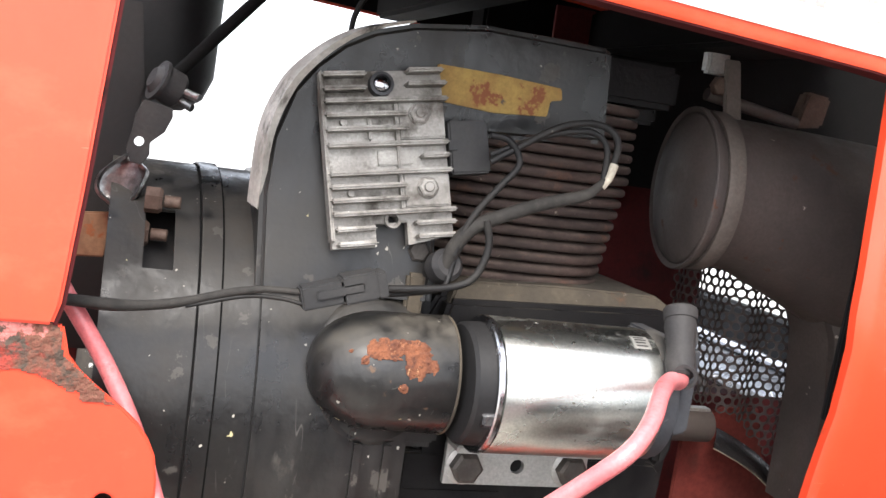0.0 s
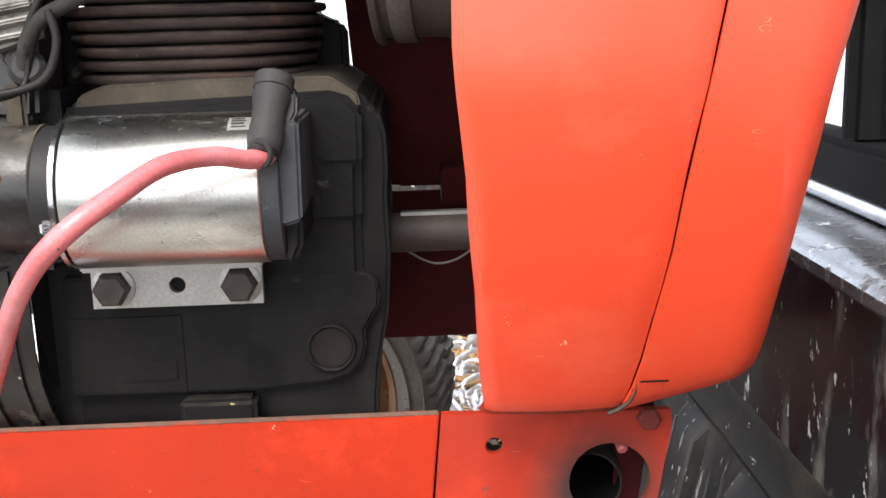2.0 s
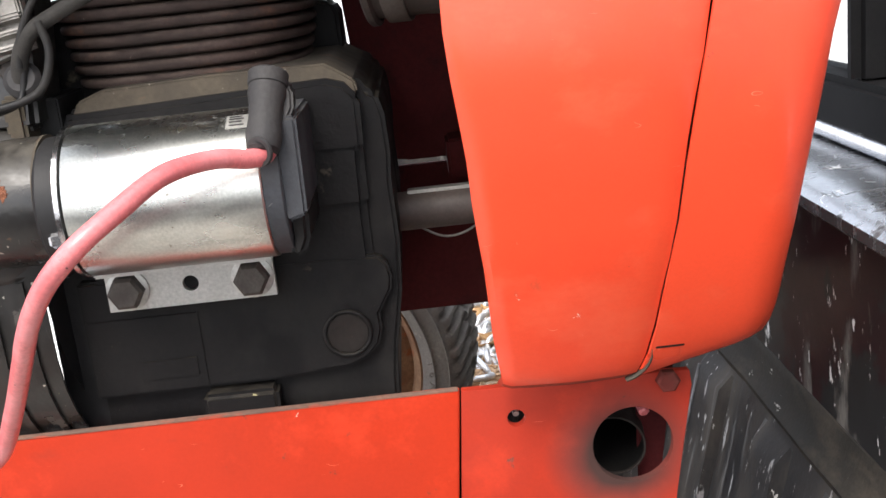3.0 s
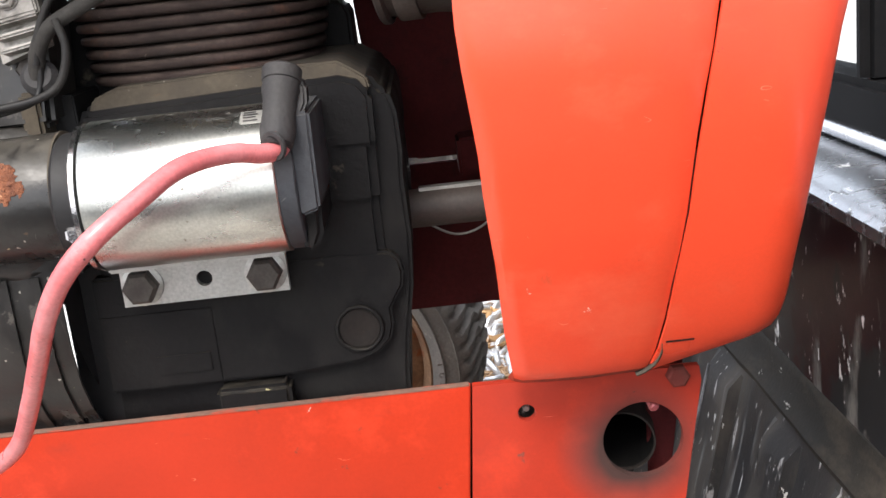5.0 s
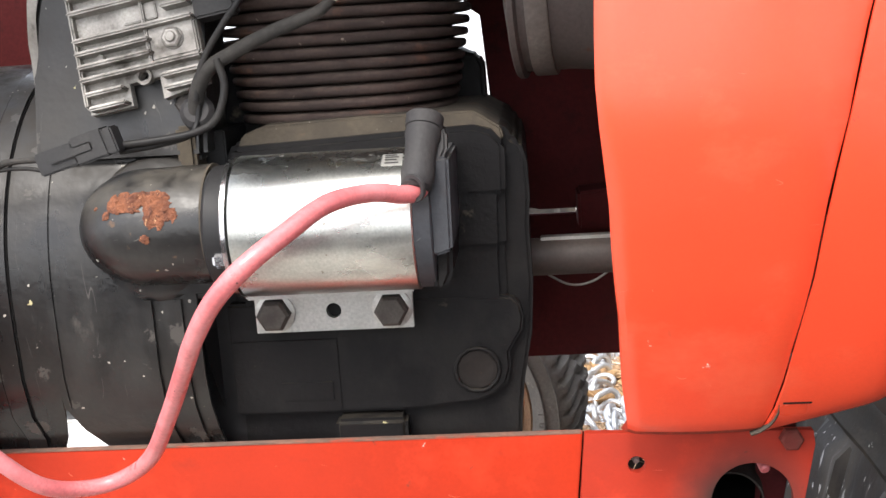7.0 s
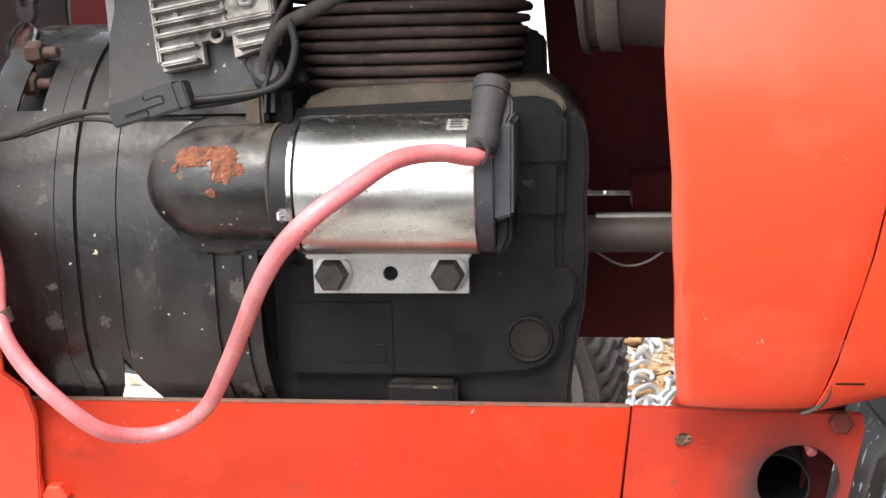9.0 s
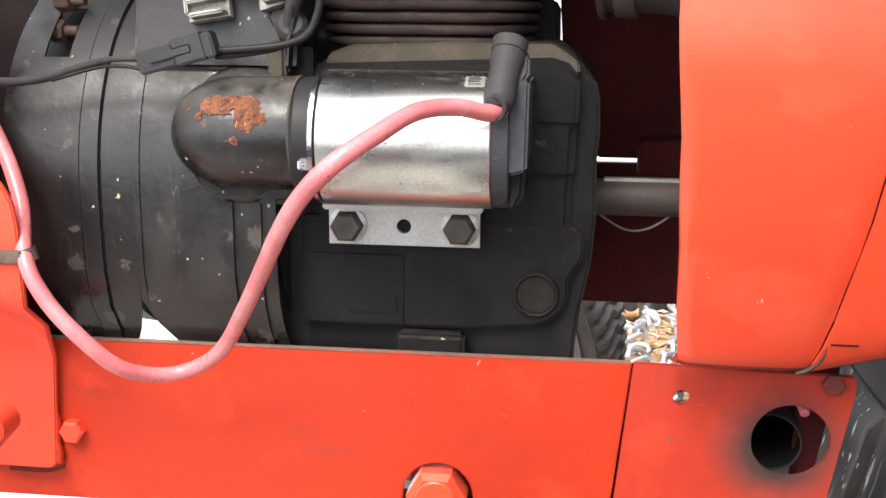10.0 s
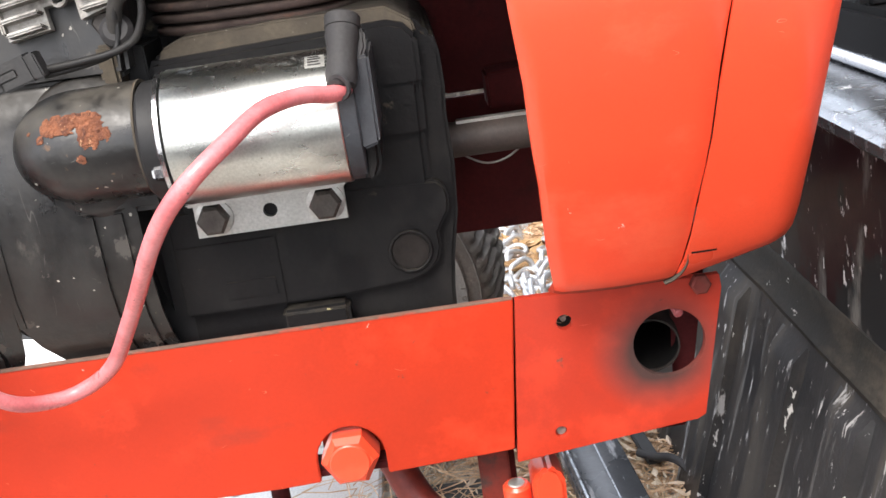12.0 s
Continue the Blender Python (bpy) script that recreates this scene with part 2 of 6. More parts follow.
M_RUSTBOLT = mat("rusty_bolt_steel", (0.16, 0.11, 0.085), (0.10, 0.06, 0.045), 0.6, metal=0.4, s1=90, s2=600, bump=0.5)
M_RUST = mat("flaking_orange_rust", (0.27, 0.098, 0.046), (0.12, 0.042, 0.024), 0.9, s1=130, s2=900, bump=1.0, depth=0.002, mix_at=(0.4, 0.6), spots=(((0.09, 0.035, 0.022), 170, 0.56, 0.95, (1, 1, 1), 0.06), ((0.50, 0.28, 0.15), 300, 0.62, 0.95, (1, 1, 1), 0.05)))
M_RUBBER = mat("grey_rubber", (0.026, 0.025, 0.027), (0.052, 0.049, 0.047), 0.55, 0.75, spec=0.24, lumps=0.45, s1=40, s2=500, bump=0.3, spots=(((0.2, 0.19, 0.18), 160, 0.73, 0.9),))
M_CASTGREY = mat("blue_grey_casting_paint", (0.050, 0.053, 0.060), (0.034, 0.035, 0.040), 0.55, 0.7, spec=0.3, s1=30, s2=420, bump=0.25, dust=(0.12, 0.11, 0.095), spots=(((0.085, 0.08, 0.075), 50, 0.62, 0.85, (1, 1, 1), 0.1),), scratches=(((0.16, 0.155, 0.15), 70, 0.006, 0.62, (1, 1, 1), 0.6),))
M_WIRE = mat("black_wire_insulation", (0.010, 0.010, 0.011), (0.026, 0.024, 0.022), 0.42, 0.6, spec=0.22, s1=60, s2=500, bump=0.15, spots=(((0.14, 0.13, 0.11), 110, 0.68, 0.9),))
M_TAPE = mat("dusty_cloth_tape", (0.040, 0.036, 0.032), (0.020, 0.019, 0.018), 0.7, spec=0.3, s1=90, s2=500, bump=0.4, spots=(((0.25, 0.23, 0.2), 130, 0.69, 0.9),))
M_CABLE = mat("faded_red_cable", (0.70, 0.21, 0.215), (0.56, 0.12, 0.13), 0.26, 0.36, s1=30, s2=500, bump=0.06, spots=(((0.34, 0.10, 0.085), 60, 0.60, 0.7, (1, 1, 1), 0.14), ((0.70, 0.27, 0.28), 18, 0.50, 0.4, (1, 1, 1), 0.25)), specks=(((0.12, 0.05, 0.045), 220, 0.24, 0.14, 0.8),))
M_MUFF = mat("brown_black_muffler_enamel", (0.095, 0.074, 0.066), (0.062, 0.050, 0.047), 0.45, 0.65, spec=0.4, s1=20, s2=420, bump=0.3, spots=(((0.10, 0.05, 0.035), 40, 0.64, 0.95), ((0.075, 0.06, 0.052), 16, 0.5, 0.85, (1, 1, 1), 0.2)), specks=(((0.40, 0.36, 0.31), 110, 0.16, 0.07, 0.9),))
M_STRAP = mat("dusty_brown_steel_strap", (0.15, 0.125, 0.108), (0.10, 0.082, 0.072), 0.6, 0.8, s1=30, s2=420, bump=0.3, spec=0.3, spots=(((0.14, 0.07, 0.045), 45, 0.60, 0.95, (1, 1, 1), 0.1),))
M_TAG = mat("faded_yellow_label", (0.36, 0.24, 0.06), (0.26, 0.14, 0.045), 0.7, s1=60, s2=400, bump=0.2, spots=(((0.18, 0.06, 0.025), 55, 0.56, 0.9), ((0.09, 0.07, 0.05), 45, 0.64, 0.9)))
M_PLUG = mat("dark_grey_plastic", (0.022, 0.022, 0.024), (0.042, 0.040, 0.038), 0.45, 0.6, spec=0.35, s1=40, s2=500, bump=0.15, spots=(((0.2, 0.19, 0.17), 140, 0.74, 0.9),))
M_TYRE = mat("weathered_tyre_rubber", (0.15, 0.135, 0.12), (0.23, 0.21, 0.185), 0.8, s1=22, s2=300, bump=0.4, spots=(((0.30, 0.27, 0.23), 60, 0.60, 0.95, (1, 1, 1), 0.1),))
M_RIM = mat("rusty_wheel_rim", (0.34, 0.20, 0.11), (0.18, 0.085, 0.045), 0.75, s1=35, s2=300, bump=0.5, spots=(((0.28, 0.10, 0.04), 45, 0.58, 0.95),))
M_PIPE = mat("sooty_brown_pipe", (0.030, 0.024, 0.021), (0.015, 0.013, 0.012), 0.75, 0.9, s1=40, s2=300, bump=0.3, spec=0.2, spots=(((0.075, 0.045, 0.03), 50, 0.62, 0.95, (1, 1, 1), 0.1),))
# Flat black: soot in the pipe, painted shade in the hood and grooves.
M_SOOT_SHADE = mat("black_soot_and_shade", (0.006, 0.006, 0.006), (0.010, 0.009, 0.009), 0.9, s1=30, s2=300, bump=0.2, spec=0.1)
M_LINER = mat("scuffed_black_bed_liner", (0.020, 0.020, 0.022), (0.040, 0.036, 0.034), 0.36, 0.55, spec=0.24, s1=11, s2=260, bump=0.25, spots=(((0.085, 0.072, 0.058), 9, 0.50, 0.8, (1, 2.5, 0.35), 0.22), ((0.34, 0.33, 0.32), 30, 0.62, 0.8, (1, 2.4, 0.5), 0.04), ((0.55, 0.54, 0.52), 60, 0.635, 0.8, (1, 1.8, 0.5), 0.03), ((0.14, 0.135, 0.13), 20, 0.58, 0.7, (1, 4.0, 0.3), 0.12)))
M_LIP = mat("dusty_black_liner_lip", (0.017, 0.0155, 0.014), (0.042, 0.036, 0.030), 0.6, 0.85, spec=0.12, s1=14, s2=260, bump=0.3, spots=(((0.072, 0.060, 0.047), 22, 0.52, 0.9, (1, 0.4, 1), 0.2), ((0.40, 0.38, 0.35), 40, 0.62, 0.8, (1, 0.5, 1), 0.04)))
M_SCUFF = mat("scraped_grey_plastic", (0.26, 0.26, 0.27), (0.10, 0.10, 0.105), 0.5, 0.7, s1=30, s2=300, bump=0.3, mix_at=(0.42, 0.58), spots=(((0.55, 0.55, 0.54), 60, 0.60, 0.6, (1, 1, 0.4), 0.05),))
M_WORN = mat("worn_dusty_paint_edge", (0.26, 0.13, 0.09), (0.14, 0.10, 0.08), 0.8, s1=40, s2=300, bump=0.3, spots=(((0.45, 0.05, 0.02), 50, 0.56, 0.6, (0.3, 1, 1), 0.06),))
# The pale stretched spots paint bright reflections onto the black rubber.
M_STRIP = mat("glossy_black_rubber_with_glints", (0.055, 0.058, 0.065), (0.10, 0.105, 0.115), 0.2, 0.4, s1=14, s2=200, bump=0.15, lumps=0.2, spots=(((0.45, 0.46, 0.48), 20, 0.58, 0.4, (2.5, 0.5, 1), 0.10),))
M_FLOOR = mat("wet_black_bed_floor", (0.06, 0.058, 0.056), (0.11, 0.105, 0.10), 0.12, 0.3, s1=7, s2=180, bump=0.25, spots=(((0.56, 0.52, 0.45), 9, 0.42, 0.95, (1, 1, 1), 0.14), ((0.2, 0.19, 0.18), 40, 0.68, 0.6)))
M_CAP = mat("polished_rail_cap", (0.36, 0.37, 0.39), (0.26, 0.27, 0.29), 0.16, 0.35, metal=0.8, s1=12, s2=300, bump=0.2, spots=(((0.08, 0.08, 0.085), 38, 0.57, 0.6, (1, 1.4, 1), 0.06),), scratches=(((0.85, 0.85, 0.85), 45, 0.012, 0.56, (1, 0.4, 1), 0.5), ((0.15, 0.15, 0.15), 60, 0.010, 0.56, (1.5, 0.4, 1), 0.5)))
M_BODY = mat("dark_cherry_truck_paint", (0.030, 0.006, 0.008), (0.012, 0.005, 0.007), 0.3, 0.45, s1=6, s2=300, bump=0.03, spec=0.10, spots=(((0.014, 0.014, 0.015), 9, 0.50, 0.4), ((0.13, 0.12, 0.11), 13, 0.55, 0.7, (1, 2.2, 0.7), 0.10), ((0.46, 0.45, 0.44), 16, 0.63, 0.7, (1, 2.0, 0.9), 0.03), ((0.60, 0.59, 0.58), 45, 0.65, 0.7, (1, 1.8, 0.7), 0.03)))
M_SEAT = mat("dark_brown_seat_vinyl", (0.060, 0.026, 0.024), (0.040, 0.018, 0.018), 0.6, s1=12, s2=300, bump=0.2, spec=0.2, specks=(((0.4, 0.38, 0.36), 60, 0.14, 0.08, 0.9),))
M_CAB = mat("black_cab_trim", (0.010, 0.010, 0.011), (0.016, 0.016, 0.017), 0.6, spec=0.05, s1=10, s2=300, bump=0.05)
M_WHITE = mat("white_vinyl_decal", (0.82, 0.82, 0.80), (0.74, 0.73, 0.70), 0.45, s1=30, s2=400, bump=0.03, spots=(((0.45, 0.42, 0.38), 90, 0.74, 0.7),))
M_INK = mat("black_decal_ink", (0.02, 0.02, 0.022), (0.035, 0.035, 0.037), 0.4, s1=30, s2=400, bump=0.03, spots=(((0.5, 0.5, 0.48), 130, 0.735, 0.6),))
M_PINK = mat("faded_pink_lettering", (0.72, 0.30, 0.28), (0.80, 0.6, 0.58), 0.5, s1=120, s2=400, bump=0.03, mix_at=(0.4, 0.6))
M_CHAIN = mat("galvanised_chain", (0.80, 0.81, 0.83), (0.68, 0.69, 0.71), 0.35, 0.5, metal=0.7, s1=60, s2=400, bump=0.2)
M_LEAF = mat("dry_tan_leaf", (0.50, 0.33, 0.16), (0.36, 0.2, 0.09), 0.7, s1=40, s2=300, bump=0.3)
M_NEEDLE = mat("dry_pine_needles", (0.72, 0.52, 0.33), (0.50, 0.29, 0.16), 0.75, s1=25, s2=300, bump=0.2)
M_CHIP = mat("pale_dry_chips", (0.80, 0.70, 0.56), (0.58, 0.42, 0.28), 0.8, s1=55, s2=300, bump=0.3)
M_DIRT = mat("sandy_dirt", (0.58, 0.50, 0.40), (0.42, 0.35, 0.26), 0.9, s1=30, s2=300, bump=0.6, depth=0.003)
M_SIDING = mat("white_house_siding", (0.80, 0.80, 0.79), (0.74, 0.74, 0.73), 0.6, s1=1, s2=60, bump=0.05)
M_GROUND = mat("pale_concrete_ground", (0.55, 0.54, 0.52), (0.44, 0.43, 0.41), 0.85, s1=0.6, s2=30, bump=0.2, depth=0.01)
# Near-white metal whose brightness stands for glare on the floor.
M_GLARE = mat("scratched_glare_metal", (0.88, 0.88, 0.87), (0.76, 0.76, 0.75), 0.4, 0.55, metal=0.35, s1=20, s2=400, bump=0.2, spots=(((0.25, 0.24, 0.22), 25, 0.63, 0.7), ((0.35, 0.3, 0.22), 14, 0.62, 0.9)))
M_TANK = mat("black_air_duct_plastic", (0.012, 0.012, 0.013), (0.022, 0.021, 0.021), 0.42, 0.6, s1=15, s2=300, bump=0.1, spec=0.25)
# Axle red with grime spots, darkened to hold the shadow below the rail.
M_AXLE_SHADE = mat("shaded_grimy_red_paint", (0.24, 0.026, 0.014), (0.10, 0.018, 0.013), 0.5, 0.7, s1=20, s2=300, bump=0.2, spots=(((0.05, 0.03, 0.025), 30, 0.58, 0.85, (1, 1, 1), 0.12),))
# Random dirt spots over a red dulled by the inner panel's shade.
M_DULLRED = mat("dirty_shade_dulled_red", (0.24, 0.050, 0.040), (0.16, 0.038, 0.030), 0.6, 0.8, s1=16, s2=300, bump=0.2, spec=0.2, spots=(((0.10, 0.045, 0.035), 24, 0.56, 0.85, (1, 1, 1), 0.2),))
M_GLASS = bpy.data.materials.new("tinted_window_glass")
M_GLASS.use_nodes = True
gb = M_GLASS.node_tree.nodes["Principled BSDF"]
gb.inputs["Base Color"].default_value = (0.75, 0.77, 0.77, 1)
gb.inputs["Roughness"].default_value = 0.03
gb.inputs["Transmission Weight"].default_value = 1.0
gb.inputs["IOR"].default_value = 1.45


# ---- mesh helpers ----
def finish(bm, bevel=0.0, seg=2, smooth=0.7):
    bmesh.ops.remove_doubles(bm, verts=bm.verts, dist=1e-6)
    bmesh.ops.recalc_face_normals(bm, faces=bm.faces)
    if bevel:
        es = [e for e in bm.edges if len(e.link_faces) == 2 and e.calc_face_angle(0) > 0.6]
        bmesh.ops.bevel(bm, geom=es, offset=bevel, segments=seg, affect="EDGES", clamp_overlap=True)
    for f_ in bm.faces:
        f_.smooth = True
    for e in bm.edges:
        if len(e.link_faces) == 2 and e.calc_face_angle(0) > smooth:
            e.smooth = False
    return bm


def part(name, bm, material, parent=None, label=""):
    me = bpy.data.meshes.new(name)
    bm.to_mesh(me)
    bm.free()
    me.materials.append(material)
    ob = new(name, me)
    if parent is not None:
        ob.parent = parent
    if label:
        tagged(ob, label=label)
    return ob


def thing(name, label, category, group="", kind="", at=(0, 0, 0)):
    ob = new(name, None)
    ob.empty_display_size = 0.02
    return tagged(ob, label, category, group, kind)


def box(x0, x1, y0, y1, z0, z1, bevel=0.0, seg=2, m=None, bm=None):
    own = bm is None
    bm = bm or bmesh.new()
    r = bmesh.ops.create_cube(bm, size=1)
    mm = Matrix.Translation(((x0 + x1) / 2, (y0 + y1) / 2, (z0 + z1) / 2)) @ Matrix.Diagonal((x1 - x0, y1 - y0, z1 - z0, 1))
    bmesh.ops.transform(bm, matrix=(m or Matrix()) @ mm, verts=r["verts"])
    return finish(bm, bevel, seg) if own else bm


def axes_to(axis):
    """A turn that carries z to the axis."""
    return Vector((0, 0, 1)).rotation_difference(Vector(axis)).to_matrix().to_4x4()


def lathe(profile, origin, axis, seg=32, a0=0.0, a1=2 * math.pi, close=True):
    """Turns (along, radius) pairs about the axis through origin."""
    bm = bmesh.new()
    turn = Matrix.Translation(origin) @ axes_to(Vector(axis).normalized())
    full = abs(a1 - a0 - 2 * math.pi) < 1e-6
    n = seg if full else seg + 1
    rings = []
    for s, r in profile:
        ring = []
        for k in range(n):
            a = a0 + (a1 - a0) * k / seg
            ring.append(bm.verts.new(turn @ Vector((r * math.cos(a), r * math.sin(a), s))))
        rings.append(ring)
    for ra, rb in zip(rings[:-1], rings[1:]):
        for k in range(seg):
            k2 = (k + 1) % n
            bm.faces.new((ra[k], ra[k2], rb[k2], rb[k]))
    if full and close:
        for ring in (rings[0], rings[-1]):
            if (ring[0].co - ring[seg // 2].co).length > 1e-5:
                bm.faces.new(ring)
    return finish(bm, 0, smooth=0.6)


def rod(p0, p1, r, seg=16, r1=None, chamfer=0.0):
    p0, p1 = Vector(p0), Vector(p1)
    length = (p1 - p0).length
    r1 = r if r1 is None else r1
    c = min(chamfer, length / 3)
    prof = [(0, r - c), (c, r), (length - c, r1), (length, r1 - c)] if c else [(0, r), (length, r1)]
    return lathe(prof, p0, p1 - p0, seg)


def hexhead(p0, direction, across, height, washer=0.0):
    """A hexagon bolt head with a chamfered crown, and a round washer under it."""
    d = Vector(direction).normalized()
    r = across / 2 / math.cos(math.pi / 6)
    bm = lathe([(0, r), (height * 0.8, r), (height, r * 0.8)], Vector(p0), d, 6)
    if washer:
        other = lathe([(-0.0015, washer), (0.0008, washer), (0.0012, washer - 0.0006)], Vector(p0), d, 24)
        me = bpy.data.meshes.new("w")
        other.to_mesh(me)
        other.free()
        bm.from_mesh(me)
        bpy.data.meshes.remove(me)
    for f_ in bm.faces:
        f_.smooth = False
    return bm


def smooth_line(pts, n=8):
    """Points of a Catmull-Rom curve through pts."""
    p = [Vector(q) for q in pts]
    p = [2 * p[0] - p[1], *p, 2 * p[-1] - p[-2]]
    out = []
    for i in range(1, len(p) - 2):
        for k in range(n):
            t = k / n
            a, b, c, d = p[i - 1], p[i], p[i + 1], p[i + 2]
            out.append(0.5 * (2 * b + (c - a) * t + (2 * a - 5 * b + 4 * c - d) * t * t + (3 * b - a - 3 * c + d) * t ** 3))
    out.append(p[-2])
    return out


def tube(pts, r, seg=12, n=8, wobble=0.0, taper=None):
    line = smooth_line(pts, n)
    bm = bmesh.new()
    rings, up = [], Vector((0.13, 0.31, 0.94)).normalized()
    for i, p in enumerate(line):
        d = (line[min(i + 1, len(line) - 1)] - line[max(i - 1, 0)]).normalized()
        side = d.cross(up).normalized()
        up2 = side.cross(d)
        up = up2
        rr = r * (1 + wobble * noise.noise(p * 60)) * (taper(i / (len(line) - 1)) if taper else 1)
        rings.append([bm.verts.new(p + rr * (math.cos(2 * math.pi * k / seg) * side + math.sin(2 * math.pi * k / seg) * up2)) for k in range(seg)])
    for ra, rb in zip(rings[:-1], rings[1:]):
        for k in range(seg):
            bm.faces.new((ra[k], ra[(k + 1) % seg], rb[(k + 1) % seg], rb[k]))
    bm.faces.new(rings[0]), bm.faces.new(rings[-1])
    return finish(bm, 0, smooth=1.0)


def circle(cx, cz, r, n=24):
    return [(cx + r * math.cos(2 * math.pi * k / n), cz + r * math.sin(2 * math.pi * k / n)) for k in range(n)]


def arc(cx, cz, r, a0, a1, n=10):
    return [(cx + r * math.cos(radians(a0 + (a1 - a0) * k / n)), cz + r * math.sin(radians(a0 + (a1 - a0) * k / n))) for k in range(n + 1)]


def slab(outline, y0, y1, holes=(), bevel=0.0, seg=2, place=None):
    """A plate of an outline in x and z, from y0 to y1, with holes through it. place: a function that bends (x, y, z)."""
    bm = bmesh.new()
    loops = [[Vector((x, y0, z)) for x, z in loop] for loop in (outline, *holes)]
    vs = [bm.verts.new(p) for loop in loops for p in loop]
    for tri in tessellate_polygon(loops):
        if len(set(tri)) == 3:
            bm.faces.new([vs[k] for k in tri])
    r = bmesh.ops.extrude_face_region(bm, geom=list(bm.faces))
    bmesh.ops.translate(bm, verts=[v for v in r["geom"] if isinstance(v, bmesh.types.BMVert)], vec=(0, y1 - y0, 0))
    finish(bm, bevel, seg)
    if place:
        for v in bm.verts:
            v.co = Vector(place(*v.co))
    return bm


def sheet(rows, thick, closed=False):
    """A bent sheet through rows of points, given a thickness along its normals."""
    bm = bmesh.new()
    grid = [[bm.verts.new(p) for p in row] for row in rows]
    for ra, rb in zip(grid[:-1], grid[1:]):
        for k in range(len(ra) - 1):
            bm.faces.new((ra[k], ra[k + 1], rb[k + 1], rb[k]))
    bmesh.ops.recalc_face_normals(bm, faces=bm.faces)
    bmesh.ops.solidify(bm, geom=list(bm.faces), thickness=thick)
    return finish(bm, 0, smooth=0.6)


def loft(rings_in, seg=64, cap=True):
    """A skin over circles given as (centre, radius), which all face along x."""
    bm = bmesh.new()
    rings = []
    for c, r in rings_in:
        c = Vector(c)
        rings.append([bm.verts.new(c + Vector((0, r * math.cos(2 * math.pi * k / seg), r * math.sin(2 * math.pi * k / seg)))) for k in range(seg)])
    for ra, rb in zip(rings[:-1], rings[1:]):
        for k in range(seg):
            bm.faces.new((ra[k], ra[(k + 1) % seg], rb[(k + 1) % seg], rb[k]))
    if cap:
        bm.faces.new(rings[0])
        bm.faces.new(rings[-1])
    return finish(bm, smooth=0.6)


def join(*bms):
    out = bms[0]
    for other in bms[1:]:
        me = bpy.data.meshes.new("j")
        other.to_mesh(me)
        other.free()
        out.from_mesh(me)
        bpy.data.meshes.remove(me)
    return out


# ---- setting: the open truck bed, the cab behind it, the ground ----
def structure(name, bm, material, label, category):
    return tagged(part(name, bm, material), label, category, kind="structure")


structure("ground", box(-400, 400, -400, 400, -0.80, -0.75), M_GROUND, "pale concrete ground round the parked truck", "ground")
FLOOR_Z = 0.02
bed_floor = structure("floor", box(-1.6, 0.56, -0.45, 1.75, FLOOR_Z - 0.03, FLOOR_Z), M_FLOOR, "glossy black ribbed plastic floor of a truck bed with dirt", "bed floor")
for k in range(11):
    y = -0.30 + 0.17 * k
    part("floor_rib", slab([(-1.58, FLOOR_Z - 0.002), (-1.58, FLOOR_Z + 0.010), (0.30, FLOOR_Z + 0.010), (0.30, FLOOR_Z - 0.002)], y, y + 0.075, bevel=0.006), M_FLOOR, bed_floor)


def liner_x(z):
    return 0.53 - max(0.0, 0.280 - z) * 0.25


RIBS = [(0.30, 0.35), (0.43, 0.48), (0.561, 0.611), (0.687, 0.737), (0.835, 0.900), (0.985, 1.035), (1.11, 1.16), (1.24, 1.29), (1.37, 1.42), (1.50, 1.55)]
ys = sorted({round(-0.45 + 0.1 * k, 4) for k in range(23)} | {round(v + d, 4) for a, b in RIBS for v, d in ((a, -0.006), (a, 0.0), (b, 0.0), (b, 0.006))})
wall_rows = []
for z in (0.01, 0.03, 0.07, 0.11, 0.15, 0.19, 0.23, 0.255, 0.268, 0.276):
    row = []
    for y in ys:
        rib = 0.009 if any(a - 1e-4 <= y <= b + 1e-4 for a, b in RIBS) else 0.0
        fade = 1.0 if 0.02 < z < 0.26 else 0.0
        row.append((liner_x(z) - rib * fade + 0.0012 * noise.noise(Vector((y * 9, z * 11, 0.5))), y, z))
    wall_rows.append(row)
bed_wall = structure("wall_front", sheet(wall_rows, -0.006), M_LINER, "scuffed black ribbed liner on the front wall of the truck bed", "bed wall")
lip_prof = [(0.5285, 0.2735), (0.5250, 0.2790), (0.5245, 0.2830), (0.5275, 0.2870), (0.5330, 0.2960), (0.5360, 0.3090), (0.5372, 0.3165), (0.5400, 0.3195), (0.5430, 0.3200)]
part("liner_lip", sheet([[(x + 0.0012 * noise.noise(Vector((k * 0.9, x * 60, 2.0))), -0.45 + 0.05 * k, z + 0.0010 * noise.noise(Vector((k * 0.7, 3.0, z * 40)))) for k in range(45)] for x, z in lip_prof], 0.004), M_LIP, bed_wall)
part("worn_ridge", tube([(liner_x(z) - 0.0088, 0.8985, z) for z in (0.03, 0.08, 0.13, 0.18, 0.23, 0.256)], 0.0022, 8, 6, wobble=0.5), M_SCUFF, bed_wall, "scraped pale ridge of the liner")
part("painted_panel", box(0.538, 0.556, -0.45, 1.75, 0.30, 0.464, 0.002), M_BODY, bed_wall, "dark cherry painted metal with scratches")
cap_prof = [(0.537, 0.4595), (0.530, 0.4610), (0.5255, 0.4655), (0.5260, 0.4725), (0.5330, 0.4775), (0.55, 0.4798), (0.60, 0.4810)]
part("rail_cap", sheet([[(x, -0.45 + 0.1 * k, z) for k in range(23)] for x, z in cap_prof], 0.004), M_CAP, bed_wall, "worn shiny bed rail cap")
